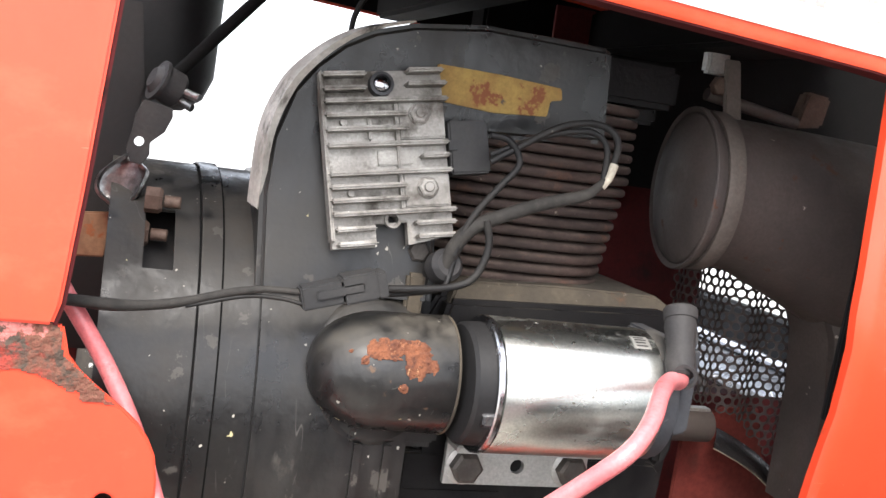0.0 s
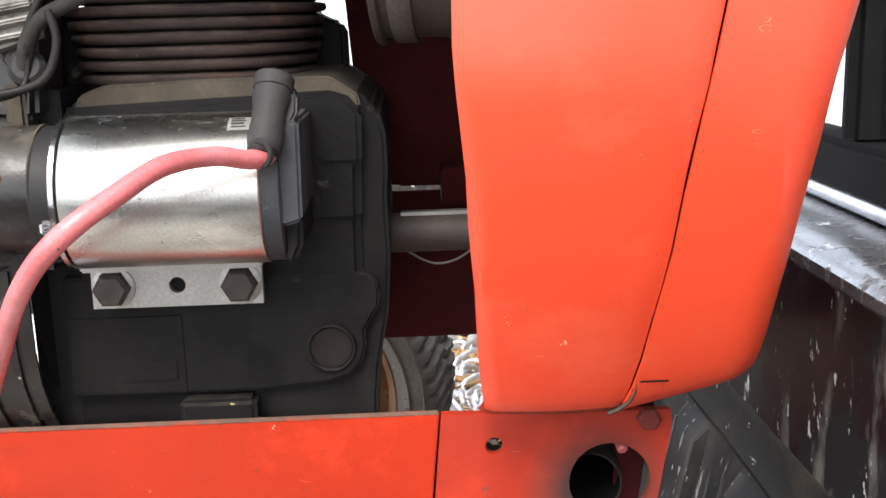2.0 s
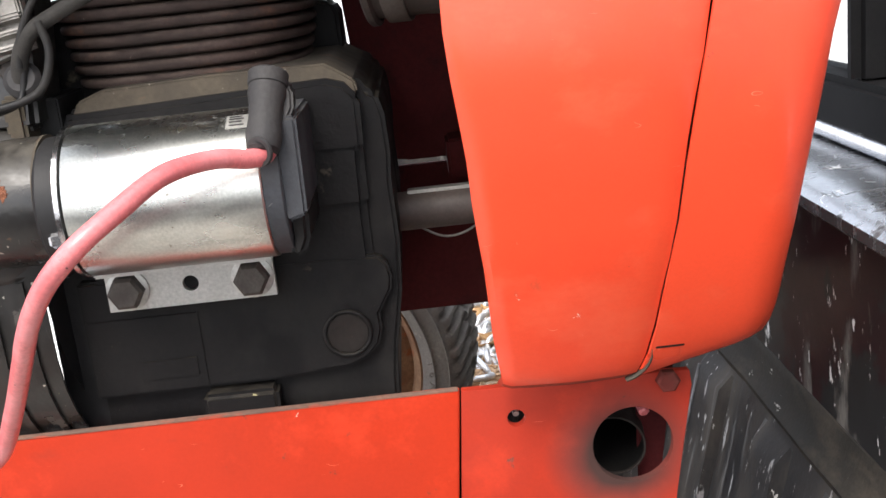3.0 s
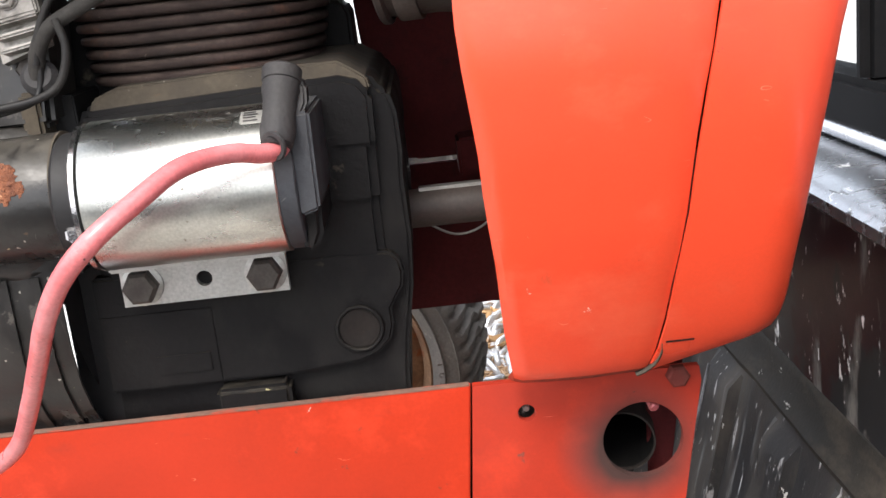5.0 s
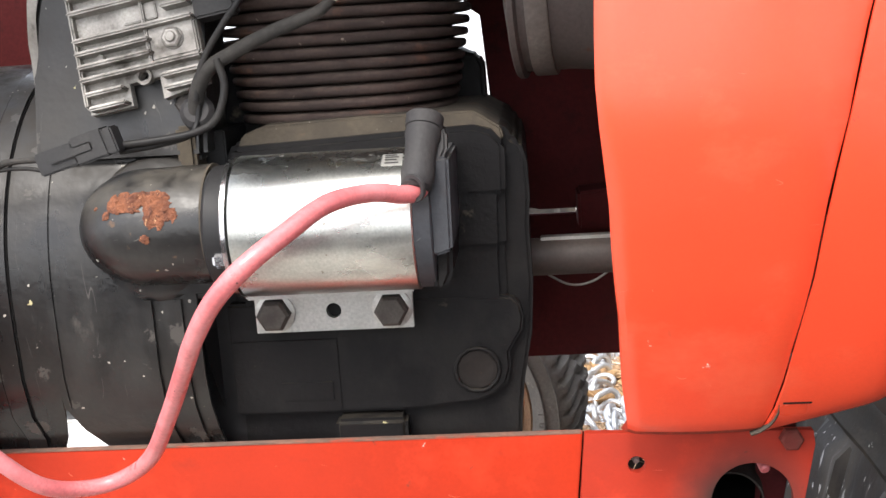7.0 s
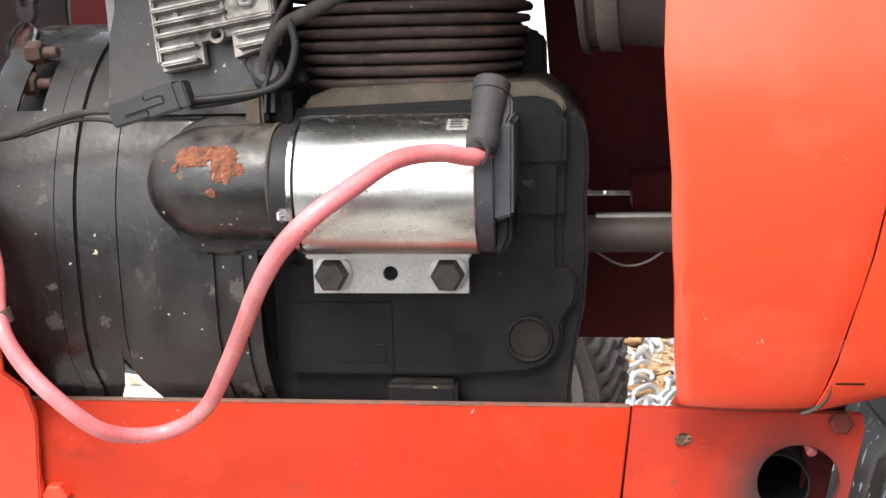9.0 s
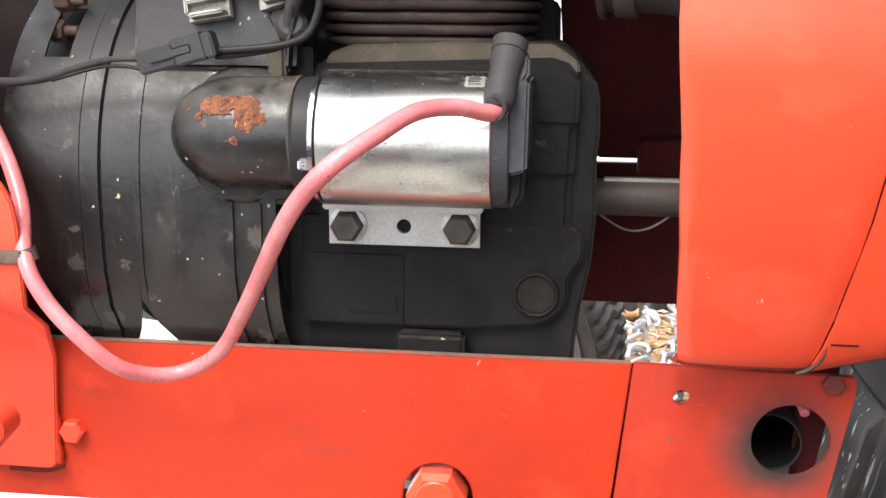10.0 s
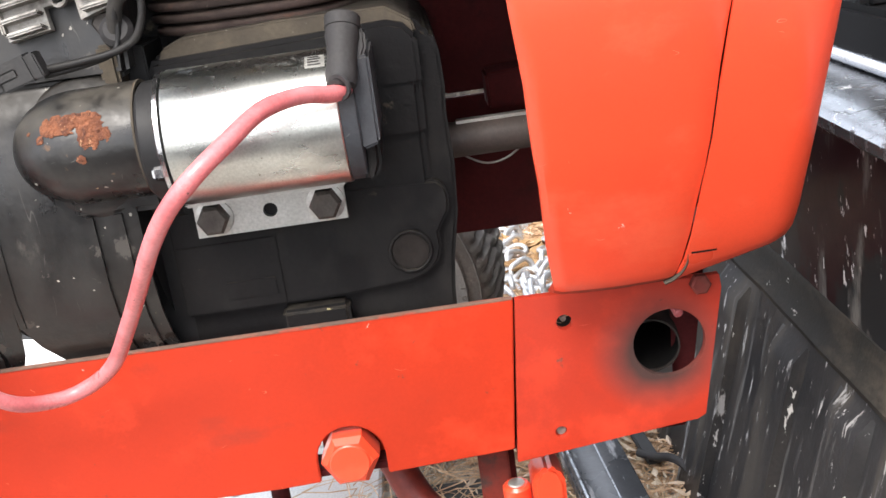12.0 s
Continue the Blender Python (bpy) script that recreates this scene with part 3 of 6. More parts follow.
structure("wall_side_far", box(-1.6, 0.53, 1.70, 1.75, -0.03, 0.37, 0.01), M_LINER, "black liner on the side wall of the truck bed", "bed wall")
structure("wall_side_near", box(-1.6, 0.53, -0.50, -0.45, 0, 0.42, 0.01), M_LINER, "black liner on the side wall of the truck bed", "bed wall")
hump = [(0.20, 0.0), (0.202, 0.075), (0.210, 0.092), (0.225, 0.10), (0.50, 0.10), (0.50, 0.0)]
structure("bed_ledge", slab(hump, 1.245, 1.70, bevel=0.008), M_LINER, "black plastic raised ledge in the corner of the truck bed", "bed ledge")

cab = thing("truck_cab", "black and dark cherry rear of a truck cab with tinted window", "truck cab")
part("rear_panel", box(0.60, 0.66, -0.9, 1.9, -0.3, 0.482, 0.004), M_CAB, cab)
part("window_sill", rod((0.598, -0.9, 0.4885), (0.598, 1.9, 0.4885), 0.0065), M_CHROME, cab, "thin bright strip under the window")
part("window_frame", box(0.60, 0.65, -0.9, 1.9, 0.484, 0.531, 0.006), M_CAB, cab)
part("roof", box(0.60, 2.2, -0.9, 1.9, 1.15, 1.22, 0.03), M_BODY, cab)
for y, w in ((-0.45, 0.055), (0.752, 0.011), (1.85, 0.055)):
    part("pillar", box(0.60, 0.66, y - w, y + w, 0.525, 1.16, 0.008), M_CAB, cab)
glass = part("window_pane", box(0.622, 0.628, -0.88, 1.88, 0.525, 1.16), M_GLASS, cab)
glass.visible_shadow = False

part("seat_back", box(0.78, 0.95, 0.20, 1.222, -0.20, 0.502, 0.030, 4), M_SEAT, cab, "dark brown vinyl seat back")
part("headrest", box(0.80, 0.90, 0.66, 0.90, 0.500, 0.62, 0.030, 4), M_SEAT, cab, "dark brown vinyl headrest")

siding = thing("house_wall", "white horizontal vinyl siding of a house beyond the truck", "house")
for k in range(44):
    z = -0.75 + 0.114 * k
    part("siding_board", slab([(-8, z), (-8, z + 0.104), (12, z + 0.104), (12, z)], 0.0, 0.02, place=lambda x, y, zz, z=z: (8.4 + y - 0.016 * (1 - (zz - z) / 0.104), x, zz)), M_SIDING, siding)
# Black backing draws the boards' shadow lines through narrow gaps.
part("backing", box(8.425, 8.50, -8, 12, -0.75, 4.27), M_SOOT_SHADE, siding, "dark backing for the shadow line under each board")


# ---- the tractor's frame ----
rail = thing("frame_rail", "orange-red painted steel side rail of a garden tractor frame", "tractor frame")
RY = 0.527
arch = [(0.1835, 0.2995), (0.1835, 0.315), *arc(0.1605, 0.315, 0.023, 0, 180, 14), (0.1375, 0.2995)]
outline = [(-0.40, 0.411), (0.2805, 0.4115), (0.2695, 0.3035), *arch, (0.112, 0.2985), (-0.012, 0.2985), (-0.017, 0.3025), (-0.022, 0.2985), (-0.40, 0.2985)]
part("side_plate", slab(outline, RY, RY + 0.006, bevel=0.0012), M_RED_DIRTY, rail)
# Inner lip in the darkened red: its shade is in the colour.
part("inner_lip", box(-0.40, 0.388, RY + 0.007, RY + 0.030, 0.2995, 0.3055, 0.001), M_RED_SHADE, rail)
part("top_lip", box(-0.40, 0.2798, RY - 0.0003, RY + 0.0055, 0.4108, 0.4116, 0.0003), M_WORN, rail, "grimy worn top edge")
right_outline = [(0.2815, 0.4115), (0.4135, 0.409), (0.4145, 0.400), (0.3995, 0.311), (0.394, 0.308), (0.2705, 0.2945)]
part("end_plate", slab(right_outline, RY - 0.002, RY + 0.004, holes=(circle(0.3785, 0.366, 0.0238, 36), circle(0.3115, 0.391, 0.0052, 18), circle(0.302, 0.3125, 0.0042, 18)), bevel=0.0008), M_RED_SOOT, rail, "sooty orange-red plate with a large round hole")
pipe = part("pipe_stub", lathe([(0, 0.0192), (0.09, 0.0192), (0.09, 0.0180), (0.0, 0.0180), (0.0, 0.0192)], (0.3695, 0.541, 0.3585), (0.15, 1, 0.0), 36, close=False), M_PIPE, rail, "sooty dark pipe behind the round hole")
part("pipe_bore", lathe([(0.002, 0.0179), (0.080, 0.0179), (0.081, 0.0)], (0.3695, 0.541, 0.3585), (0.15, 1, 0.0), 36, close=False), M_SOOT_SHADE, pipe)
part("inner_plate", slab([(0.386, 0.325), (0.388, 0.405), (0.412, 0.405), (0.400, 0.325)], 0.556, 0.559, bevel=0.0008), M_RED_SHADE, rail)
part("pink_cap", rod((0.3865, 0.545, 0.386), (0.388, 0.534, 0.381), 0.0032, 10, chamfer=0.001), M_CABLE, rail, "pink plastic wire tip")
part("stud", rod((0.302, RY + 0.012, 0.3125), (0.302, RY + 0.001, 0.3125), 0.0036, 14, chamfer=0.0008), M_STEEL, rail, "bright stud end in a hole")
part("stud", rod((0.3125, RY + 0.030, 0.3895), (0.3120, RY + 0.008, 0.3893), 0.0020, 10, chamfer=0.0005), M_STEEL, rail)
# Added black strip that keeps the open plate seam dark.
part("seam_backing", box(0.262, 0.290, RY + 0.0075, RY + 0.0095, 0.307, 0.409, 0.0004), M_SOOT_SHADE, rail)
# Added dark block that closes the bright gap under the tower.
part("gap_block", box(0.336, 0.408, 0.545, 0.60, 0.400, 0.436, 0.003), M_RED_SHADE, rail)
bolt_big = part("axle_bolt", hexhead((0.160, RY + 0.012, 0.3165), (0, -1, 0), 0.034, 0.022), M_RED, rail, "large orange-red hexagon bolt head")
part("bolt_face", rod((0.160, RY - 0.009, 0.3165), (0.160, RY - 0.0115, 0.3165), 0.0135, 28, chamfer=0.001), M_RED, bolt_big)
part("bolt", hexhead((-0.083, RY, 0.348), (0, -1, 0), 0.0145, 0.008), M_RED, rail)
part("bolt", hexhead((0.4000, RY - 0.003, 0.4055), (0, -1, 0), 0.0120, 0.006), M_DULLRED, rail)

tab_outline = [(-0.40, 0.323), (-0.098, 0.322), (-0.094, 0.326), (-0.090, 0.400), (-0.079, 0.43), (-0.0760, 0.45), (-0.0775, 0.500), (-0.0795, 0.512), (-0.0835, 0.5205), (-0.089, 0.528), (-0.096, 0.5345), (-0.110, 0.5455), (-0.1185, 0.5530), (-0.124, 0.560), (-0.1275, 0.574), (-0.40, 0.576)]


def tab_bend(x, y, z):
    return x, y + 0.058 * max(0.0, min(1.0, (0.445 - z) / 0.03)), z


tab = thing("front_support", "orange-red painted steel support plate with rusty top edge", "tractor frame")
part("plate", slab(tab_outline, 0.462, 0.4665, holes=(circle(-0.1015, 0.488, 0.0048, 18),), bevel=0.001, place=tab_bend), M_RED, tab)
weld = []
for k in range(12):
    weld.append((-0.0935 + 0.0006 * math.sin(k * 2.1), 0.5235, 0.325 + 0.0075 * k))
part("weld_bead", tube(weld, 0.0022, 8, 3, wobble=0.5), M_RED_DIRTY, tab)
bm = bmesh.new()
gv = {}
for i in range(70):
    for j in range(50):
        x, z = -0.185 + 0.088 * i / 69, 0.532 + 0.043 * j / 49
        line = 0.5455 + 0.85 * (-0.110 - x)
        inside = min(1.0, (line - z) / 0.004 + 0.4) if x > -0.1275 else 1.0
        n1 = noise.noise(Vector((x * 60, z * 70, 2.1))) + 0.6 * noise.noise(Vector((x * 170, z * 200, 5.1)))
        core = 1.15 - ((z - 0.5655 + 0.55 * max(0.0, x + 0.140)) / 0.013) ** 2 - max(0.0, (x + 0.112) / 0.012)
        keep = min(core * 0.8 + n1 * 0.75, inside)
        lift = 0.0003 + 0.0013 * max(0.0, min(1.0, keep)) * (0.6 + noise.noise(Vector((x * 300, z * 300, 0.4))))
        gv[i, j] = (bm.verts.new((x, 0.4618 - lift, z)), keep)
for i in range(69):
    for j in range(49):
        q = [gv[i, j], gv[i + 1, j], gv[i + 1, j + 1], gv[i, j + 1]]
        if sum(k for _, k in q) / 4 > 0.25:
            bm.faces.new([v for v, _ in q])
bmesh.ops.delete(bm, geom=[v for v in bm.verts if not v.link_faces], context="VERTS")
rust_bm = finish(bm, smooth=3)
part("rust_scale", rust_bm, mat("dark_rusty_scale", (0.15, 0.07, 0.045), (0.36, 0.05, 0.035), 0.85, s1=90, s2=600, bump=0.8, depth=0.002, mix_at=(0.5, 0.6), spots=(((0.07, 0.052, 0.04), 60, 0.52, 0.95, (1, 1, 1), 0.08), ((0.5, 0.16, 0.14), 40, 0.62, 0.6, (1, 1, 1), 0.03))), tab, "dark flaking rust scale")
clip = thing("cable_clip", "small dark steel clip holding the red cable", "clip")
part("clip_band", box(-0.092, -0.0735, 0.4575, 0.4612, 0.4775, 0.4855, 0.0008), M_RUSTBOLT, clip)
part("clip_loop", lathe([(-0.004, 0.0065), (0.004, 0.0065), (0.004, 0.0052), (-0.004, 0.0052), (-0.004, 0.0065)], (-0.0745, 0.4655, 0.4815), (-0.3, 0, 1), 16, close=False), M_RUSTBOLT, clip)
part("lever_bar", slab([(-0.30, 0.300), (-0.104, 0.3560), (-0.0845, 0.3775), (-0.0835, 0.383), (-0.0865, 0.3890), (-0.093, 0.3938), (-0.102, 0.3952), (-0.30, 0.400)], 0.440, 0.462, bevel=0.004, seg=3), M_RED, tab, "orange-red rounded steel bar end")
part("paint_run", tube([(-0.128, 0.5215, 0.3200), (-0.112, 0.5215, 0.3195), (-0.100, 0.5215, 0.3200), (-0.090, 0.5225, 0.3235)], 0.0011, 8, 4, wobble=0.6), M_RED_SHADE, tab)
grille = thing("grille_panel", "orange-red painted front side panel with chipped edge", "tractor panel")
gp = [(-0.45, 0.576), (-0.1325, 0.5745), (-0.1295, 0.585), (-0.1245, 0.64), (-0.1180, 0.726), (-0.113, 0.79), (-0.45, 0.79)]
part("panel", slab(gp, 0.458, 0.463, bevel=0.0015), M_RED, grille)
# Return flange of the orange-red panel, with shade put into a darker red.
part("edge_flange", sheet([[(x, 0.4605, z), (x - 0.003, 0.500, z)] for x, z in gp[1:6]], 0.002), M_RED_SHADE, grille)

# Far panels: the dim inside of the body is painted as dark red.
far_panel = thing("far_side_panel", "inner side of the tractor body, shade put into its dark red", "tractor panel")
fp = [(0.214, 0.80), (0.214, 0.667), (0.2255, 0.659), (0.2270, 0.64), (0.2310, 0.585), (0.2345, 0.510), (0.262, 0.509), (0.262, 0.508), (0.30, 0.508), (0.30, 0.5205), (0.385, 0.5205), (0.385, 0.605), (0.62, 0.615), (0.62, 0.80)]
part("upper_panel", slab(fp, 0.752, 0.756, bevel=0.0008), M_RED_SHADE, far_panel)
part("lower_panel", slab([(0.22, 0.3875), (0.22, 0.5036), (0.36, 0.5036), (0.37, 0.4900), (0.52, 0.4900), (0.52, 0.3875)], 0.756, 0.760, bevel=0.0008), M_RED_SHADE, far_panel)
part("bracket", slab([(0.292, 0.498), (0.292, 0.526), (0.36, 0.530), (0.36, 0.498)], 0.715, 0.750, bevel=0.002), M_RED_SHADE, far_panel)
part("front_panel", slab([(-0.45, 0.40), (-0.125, 0.40), (-0.108, 0.80), (-0.45, 0.80)], 0.80, 0.805, bevel=0.001), M_RED_SHADE, far_panel)
part("cross_plate", box(-0.30, -0.285, 0.53, 0.80, 0.31, 0.79, 0.002), M_RED_SHADE, far_panel)
part("thin_wire", tube([(0.258, 0.70, 0.4765), (0.266, 0.695, 0.470), (0.283, 0.69, 0.462), (0.30, 0.69, 0.464), (0.318, 0.69, 0.476)], 0.0009, 6, 6), M_STEEL, far_panel)
part("hose", tube([(0.322, 0.70, 0.545), (0.327, 0.70, 0.53), (0.334, 0.70, 0.512), (0.336, 0.70, 0.495)], 0.0022, 8, 6), M_WIRE, far_panel)


# ---- hood ----
def hood_z(x):
    return 0.7690 - 0.0600 * x - 0.07 * max(0.0, x - 0.28)


hood = thing("hood", "orange-red painted tractor hood with a faded white stripe", "tractor hood")
hx = [-0.12 + 0.03 * k for k in range(19)] + [0.437]
rows = []
for dz, y in ((0.000, 0.4315), (0.003, 0.4300), (0.055, 0.4310), (0.072, 0.438), (0.084, 0.460), (0.092, 0.510), (0.097, 0.64), (0.092, 0.80), (0.084, 0.832), (0.06, 0.848), (0.012, 0.850)):
    rows.append([(x, y, hood_z(x) + dz) for x in hx])
part("shell", sheet(rows, 0.002), M_RED, hood)
# Added black sheet over the red far side, in place of its shade.
part("far_side_shade", sheet([[(x, 0.8455, hood_z(x) + dz) for x in hx] for dz in (0.014, 0.05, 0.082)], 0.002), M_SOOT_SHADE, hood, "black sheet for the shade inside the hood")
# Turned-under lip, its shade painted in with the darker red.
part("lip", sheet([[(x, 0.4320, hood_z(x) + 0.0005) for x in hx], [(x, 0.452, hood_z(x) + 0.001) for x in hx]], 0.0015), M_RED_SHADE, hood)
# Underside and bars are black: the hood's shade is in their colour.
part("underside", box(-0.11, 0.45, 0.452, 0.835, 0.8165, 0.8205), M_SOOT_SHADE, hood, "underside of the hood, shade put into its black")
part("cross_bar", box(0.085, 0.115, 0.46, 0.83, 0.772, 0.81, 0.003), M_SOOT_SHADE, hood)
part("cross_bar", box(0.245, 0.30, 0.47, 0.84, 0.766, 0.80, 0.003), M_SOOT_SHADE, hood)
# Added black sheet that darkens the space behind the muffler.
part("rear_shade_sheet", box(0.252, 0.640, 0.722, 0.727, 0.665, 0.800, 0.001), M_SOOT_SHADE, hood)
part("hinge_bar", box(0.17, 0.33, 0.80, 0.835, 0.770, 0.80, 0.003), M_SOOT_SHADE, hood)
part("stripe", sheet([[(x, 0.4293, hood_z(x) + dz) for x in hx[:-1] + [0.429]] for dz in (0.0078, 0.045)], 0.0004), M_WHITE, hood, "faded white stripe")
for k in range(10):
    x0 = 0.207 + 0.016 * k
    part("stripe_letter", sheet([[(x, 0.4288, hood_z(x) + dz) for x in (x0, x0 + 0.011)] for dz in (0.024, 0.036)], 0.0003), M_PINK, hood)


# ---- control tower ----
def face_y(z):
    return lerp([(0.42, 0.4915), (0.46, 0.4725), (0.50, 0.4560), (0.56, 0.4385), (0.60, 0.4300), (0.64, 0.4305), (0.68, 0.4340), (0.76, 0.4390)], z)


def lerp(pts, z):
    for (z0, a), (z1, b) in zip(pts[:-1], pts[1:]):
        if z <= z1 or z1 == pts[-1][0]:
            return a + (b - a) * (z - z0) / (z1 - z0)


LEFT = [(0.42, 0.3062), (0.428, 0.3056), (0.458, 0.3020), (0.50, 0.2997), (0.53, 0.2970), (0.567, 0.2955), (0.59, 0.2925), (0.616, 0.2905), (0.64, 0.2908), (0.688, 0.2926), (0.76, 0.2935)]
SEAM = [(0.42, 0.3742), (0.446, 0.3820), (0.49, 0.3878), (0.513, 0.3920), (0.56, 0.3965), (0.587, 0.4008), (0.637, 0.4098), (0.657, 0.4152), (0.733, 0.4350), (0.76, 0.4410)]
RIGHT = [(0.43, 0.4450), (0.45, 0.4520), (0.505, 0.4565), (0.54, 0.4600), (0.61, 0.4685), (0.76, 0.5130)]
tower = thing("control_tower", "orange-red painted steel control tower panel of a garden tractor", "tractor panel")
rows = []
zz = [0.4225, 0.4228, 0.4245, 0.4275, 0.433] + [0.44 + 0.02 * k for k in range(16)] + [0.7475]
for i, z in enumerate(zz):
    curl = (0.014, 0.008, 0.004, 0.0012, 0.0)[i] if i < 5 else 0.0
    top = hood_z(0.297) - 0.0015 - z if i == len(zz) - 1 else 0
    l, s = lerp(LEFT, z), lerp(SEAM, z)
    dent = 0.0012 * math.exp(-((z - 0.50) / 0.02) ** 2)
    fy = face_y(z) + curl
    row = [(l + 0.004, face_y(z) + 0.013, z), (l + 0.0003, fy + 0.009, z), (l + dent * 0.4, fy + 0.004, z), (l + 0.003, fy + 0.001, z), (l + 0.008, fy, z)]
    n = 10
    for k in range(1, n):
        x = l + 0.008 + (s - l - 0.012) * k / n
        bulge = -0.0022 * math.sin(math.pi * k / n)
        row.append((x, fy + bulge, z))
    row += [(s - 0.004, fy, z), (s - 0.0015, fy + 0.001, z), (s - 0.0008, fy + 0.006, z)]
    if i == len(zz) - 1:
        row = [(x, y, hood_z(x) - 0.0015) for x, y, z_ in row]
    rows.append(row)
side = part("side_panel", sheet(rows, 0.0018), M_RED, tower)
side.data.materials.append(M_HEM)
for face in side.data.polygons:
    if face.center.z < 0.4268:
        face.material_index = 1
rows = []
z2 = [0.0, 0.002, 0.006, 0.012, 0.02] + [0.035 + 0.03 * k for k in range(9)] + [1.0]
for i, dz in enumerate(z2):
    row = []
    curl = (0.028, 0.010, 0.003, 0.001, 0.0)[i] if i < 5 else 0.0
    for k in range(13):
        u = k / 12

        def at_z(x):
            base = 0.4195 + 0.30 * (x - 0.378)
            return base + dz if dz < 1 else hood_z(x) - 0.0015

        s0 = lerp(SEAM, at_z(0.40))
        x = s0 + 0.0009
        for _ in range(2):
            zc = at_z(x)
            s0, r0 = lerp(SEAM, zc), lerp(RIGHT, zc)
            x = s0 + 0.0009 + (r0 - s0 - 0.0009) * min(1.0, u * 1.2)
        zc = at_z(x)
        fy = face_y(zc) + curl - 0.001
        rx = lerp(RIGHT, zc)
        q = max(0.0, 1 - (rx - x) / 0.022)
        yy = fy + 0.022 * (1 - math.sqrt(max(0.0, 1 - q * q)))
        if u * 1.2 > 1:
            yy += (u * 1.2 - 1) * 0.7
            x += 0.002
        row.append((x, yy, zc))
    rows.append(row)
rear = part("rear_panel", sheet(rows, 0.0018), M_RED, tower)
rear.data.materials.append(M_HEM)
for face in rear.data.polygons:
    if face.center.z < 0.4230 + 0.30 * (face.center.x - 0.378):
        face.material_index = 1
lip_line = smooth_line([(x, face_y(z) - 0.0008, z) for x, z in ((0.3838, 0.4430), (0.3836, 0.4360), (0.3808, 0.4290), (0.3758, 0.4240), (0.3708, 0.4215))], 5)
part("curled_lip", sheet([[p + Vector((0.0, -0.0018, 0.0)), p + Vector((-0.0006, -0.0008, 0.0004)), p + Vector((0.0002, 0.004, 0.0))] for p in lip_line], 0.0012), M_DUSTCAST, tower, "curled sheet-metal lip at the seam")
part("crack", box(0.3845, 0.4000, face_y(0.4438) - 0.0034, face_y(0.4438) - 0.0012, 0.4432, 0.4448, 0.0004), M_SOOT_SHADE, tower, "dark crack in the sheet metal")
part("grime_edge", tube([(0.3065, face_y(0.4227) + 0.0125, 0.4224), (0.330, face_y(0.4227) + 0.0105, 0.4222), (0.355, face_y(0.4227) + 0.0105, 0.4222), (0.3730, face_y(0.4227) + 0.0125, 0.4224)], 0.0012, 8, 6, wobble=0.5), M_DUSTCAST, tower, "grime along the lower edge")
# Unseen dark plate added behind the tower face.
part("hidden_plate", slab([(0.335, 0.54), (0.345, 0.74), (0.47, 0.72), (0.44, 0.54)], 0.502, 0.506, bevel=0.001), M_TANK, tower)

# the model decal
decal = thing("model_decal", "black and white model decal on the orange-red panel", "decal")
DU, DV = Vector((0.0900, 0, -0.0115)), Vector((0.0080, 0, 0.0540))
D0 = Vector((0.3210, 0, 0.6865))


def on_face(u, v, lift):
    p = D0 + DU * u + DV * v
    l, s = lerp(LEFT, p.z), lerp(SEAM, p.z)
    bulge = 0.0022 * math.sin(math.pi * max(0.0, min(1.0, (p.x - l - 0.008) / (s - l - 0.012))))
    return Vector((p.x, face_y(p.z) - bulge - 0.0021 - lift, p.z))


def decal_field(low, high, name, material):
    """A field of the decal between two edges, given as functions of u."""
    us = [k / 20 for k in range(21)] + [0.955, 0.985]
    us.sort()
    rows_ = [[on_face(u, low(u) + (high(u) - low(u)) * k / 6, 0.0006) for u in us] for k in range(7)]
    return part(name, sheet(rows_, 0.0003), material, decal)


decal_field(lambda u: 0.33, lambda u: 1.0 if u < 0.955 else 1.0 - 0.14 * (u - 0.955) / 0.045, "white_field", M_WHITE)
decal_field(lambda u: 0.0 if u < 0.985 else 0.10 * (u - 0.985) / 0.015, lambda u: 0.33, "black_field", M_INK)


def stroke(path, u0, v0, u1, v1, wide, material, name, corner=0.16):
    """A letter drawn as one stroke of even width with rounded corners, fitted into a stretch of the decal."""
    aspect = (u1 - u0) * DU.length / ((v1 - v0) * DV.length)
    pts = [Vector((x * aspect, y)) for x, y in path]
    line = [pts[0]]
    for a, b, d in zip(pts[:-2], pts[1:-1], pts[2:]):
        r = min(corner, (b - a).length * 0.48, (d - b).length * 0.48)
        p, q = b + (a - b).normalized() * r, b + (d - b).normalized() * r
        for k in range(6):
            t = k / 5
            line.append(p * (1 - t) ** 2 + b * 2 * t * (1 - t) + q * t * t)
    line.append(pts[-1])
    bm = bmesh.new()
    rings = []
    for i, p in enumerate(line):
        d = (line[min(i + 1, len(line) - 1)] - line[max(i - 1, 0)]).normalized()
        s = Vector((-d.y, d.x)) * wide / 2
        ring = []
        for q, lift in ((p + s, 0.0012), (p - s, 0.0012), (p - s, 0.0009), (p + s, 0.0009)):
            ring.append(bm.verts.new(on_face(u0 + (u1 - u0) * q.x / aspect, v0 + (v1 - v0) * q.y, lift)))
        rings.append(ring)
    for a, b in zip(rings[:-1], rings[1:]):
        for k in range(4):
            bm.faces.new((a[k], a[(k + 1) % 4], b[(k + 1) % 4], b[k]))
    bm.faces.new(rings[0])
    bm.faces.new(rings[-1])
    return part(name, finish(bm), material, decal)


NINE = [(0.0, 0.10), (0.90, 0.10), (0.90, 0.90), (0.10, 0.90), (0.10, 0.46), (0.86, 0.46)]
ONE = [(0.0, 0.78), (0.35, 0.90), (0.70, 0.90), (0.70, 0.0)]
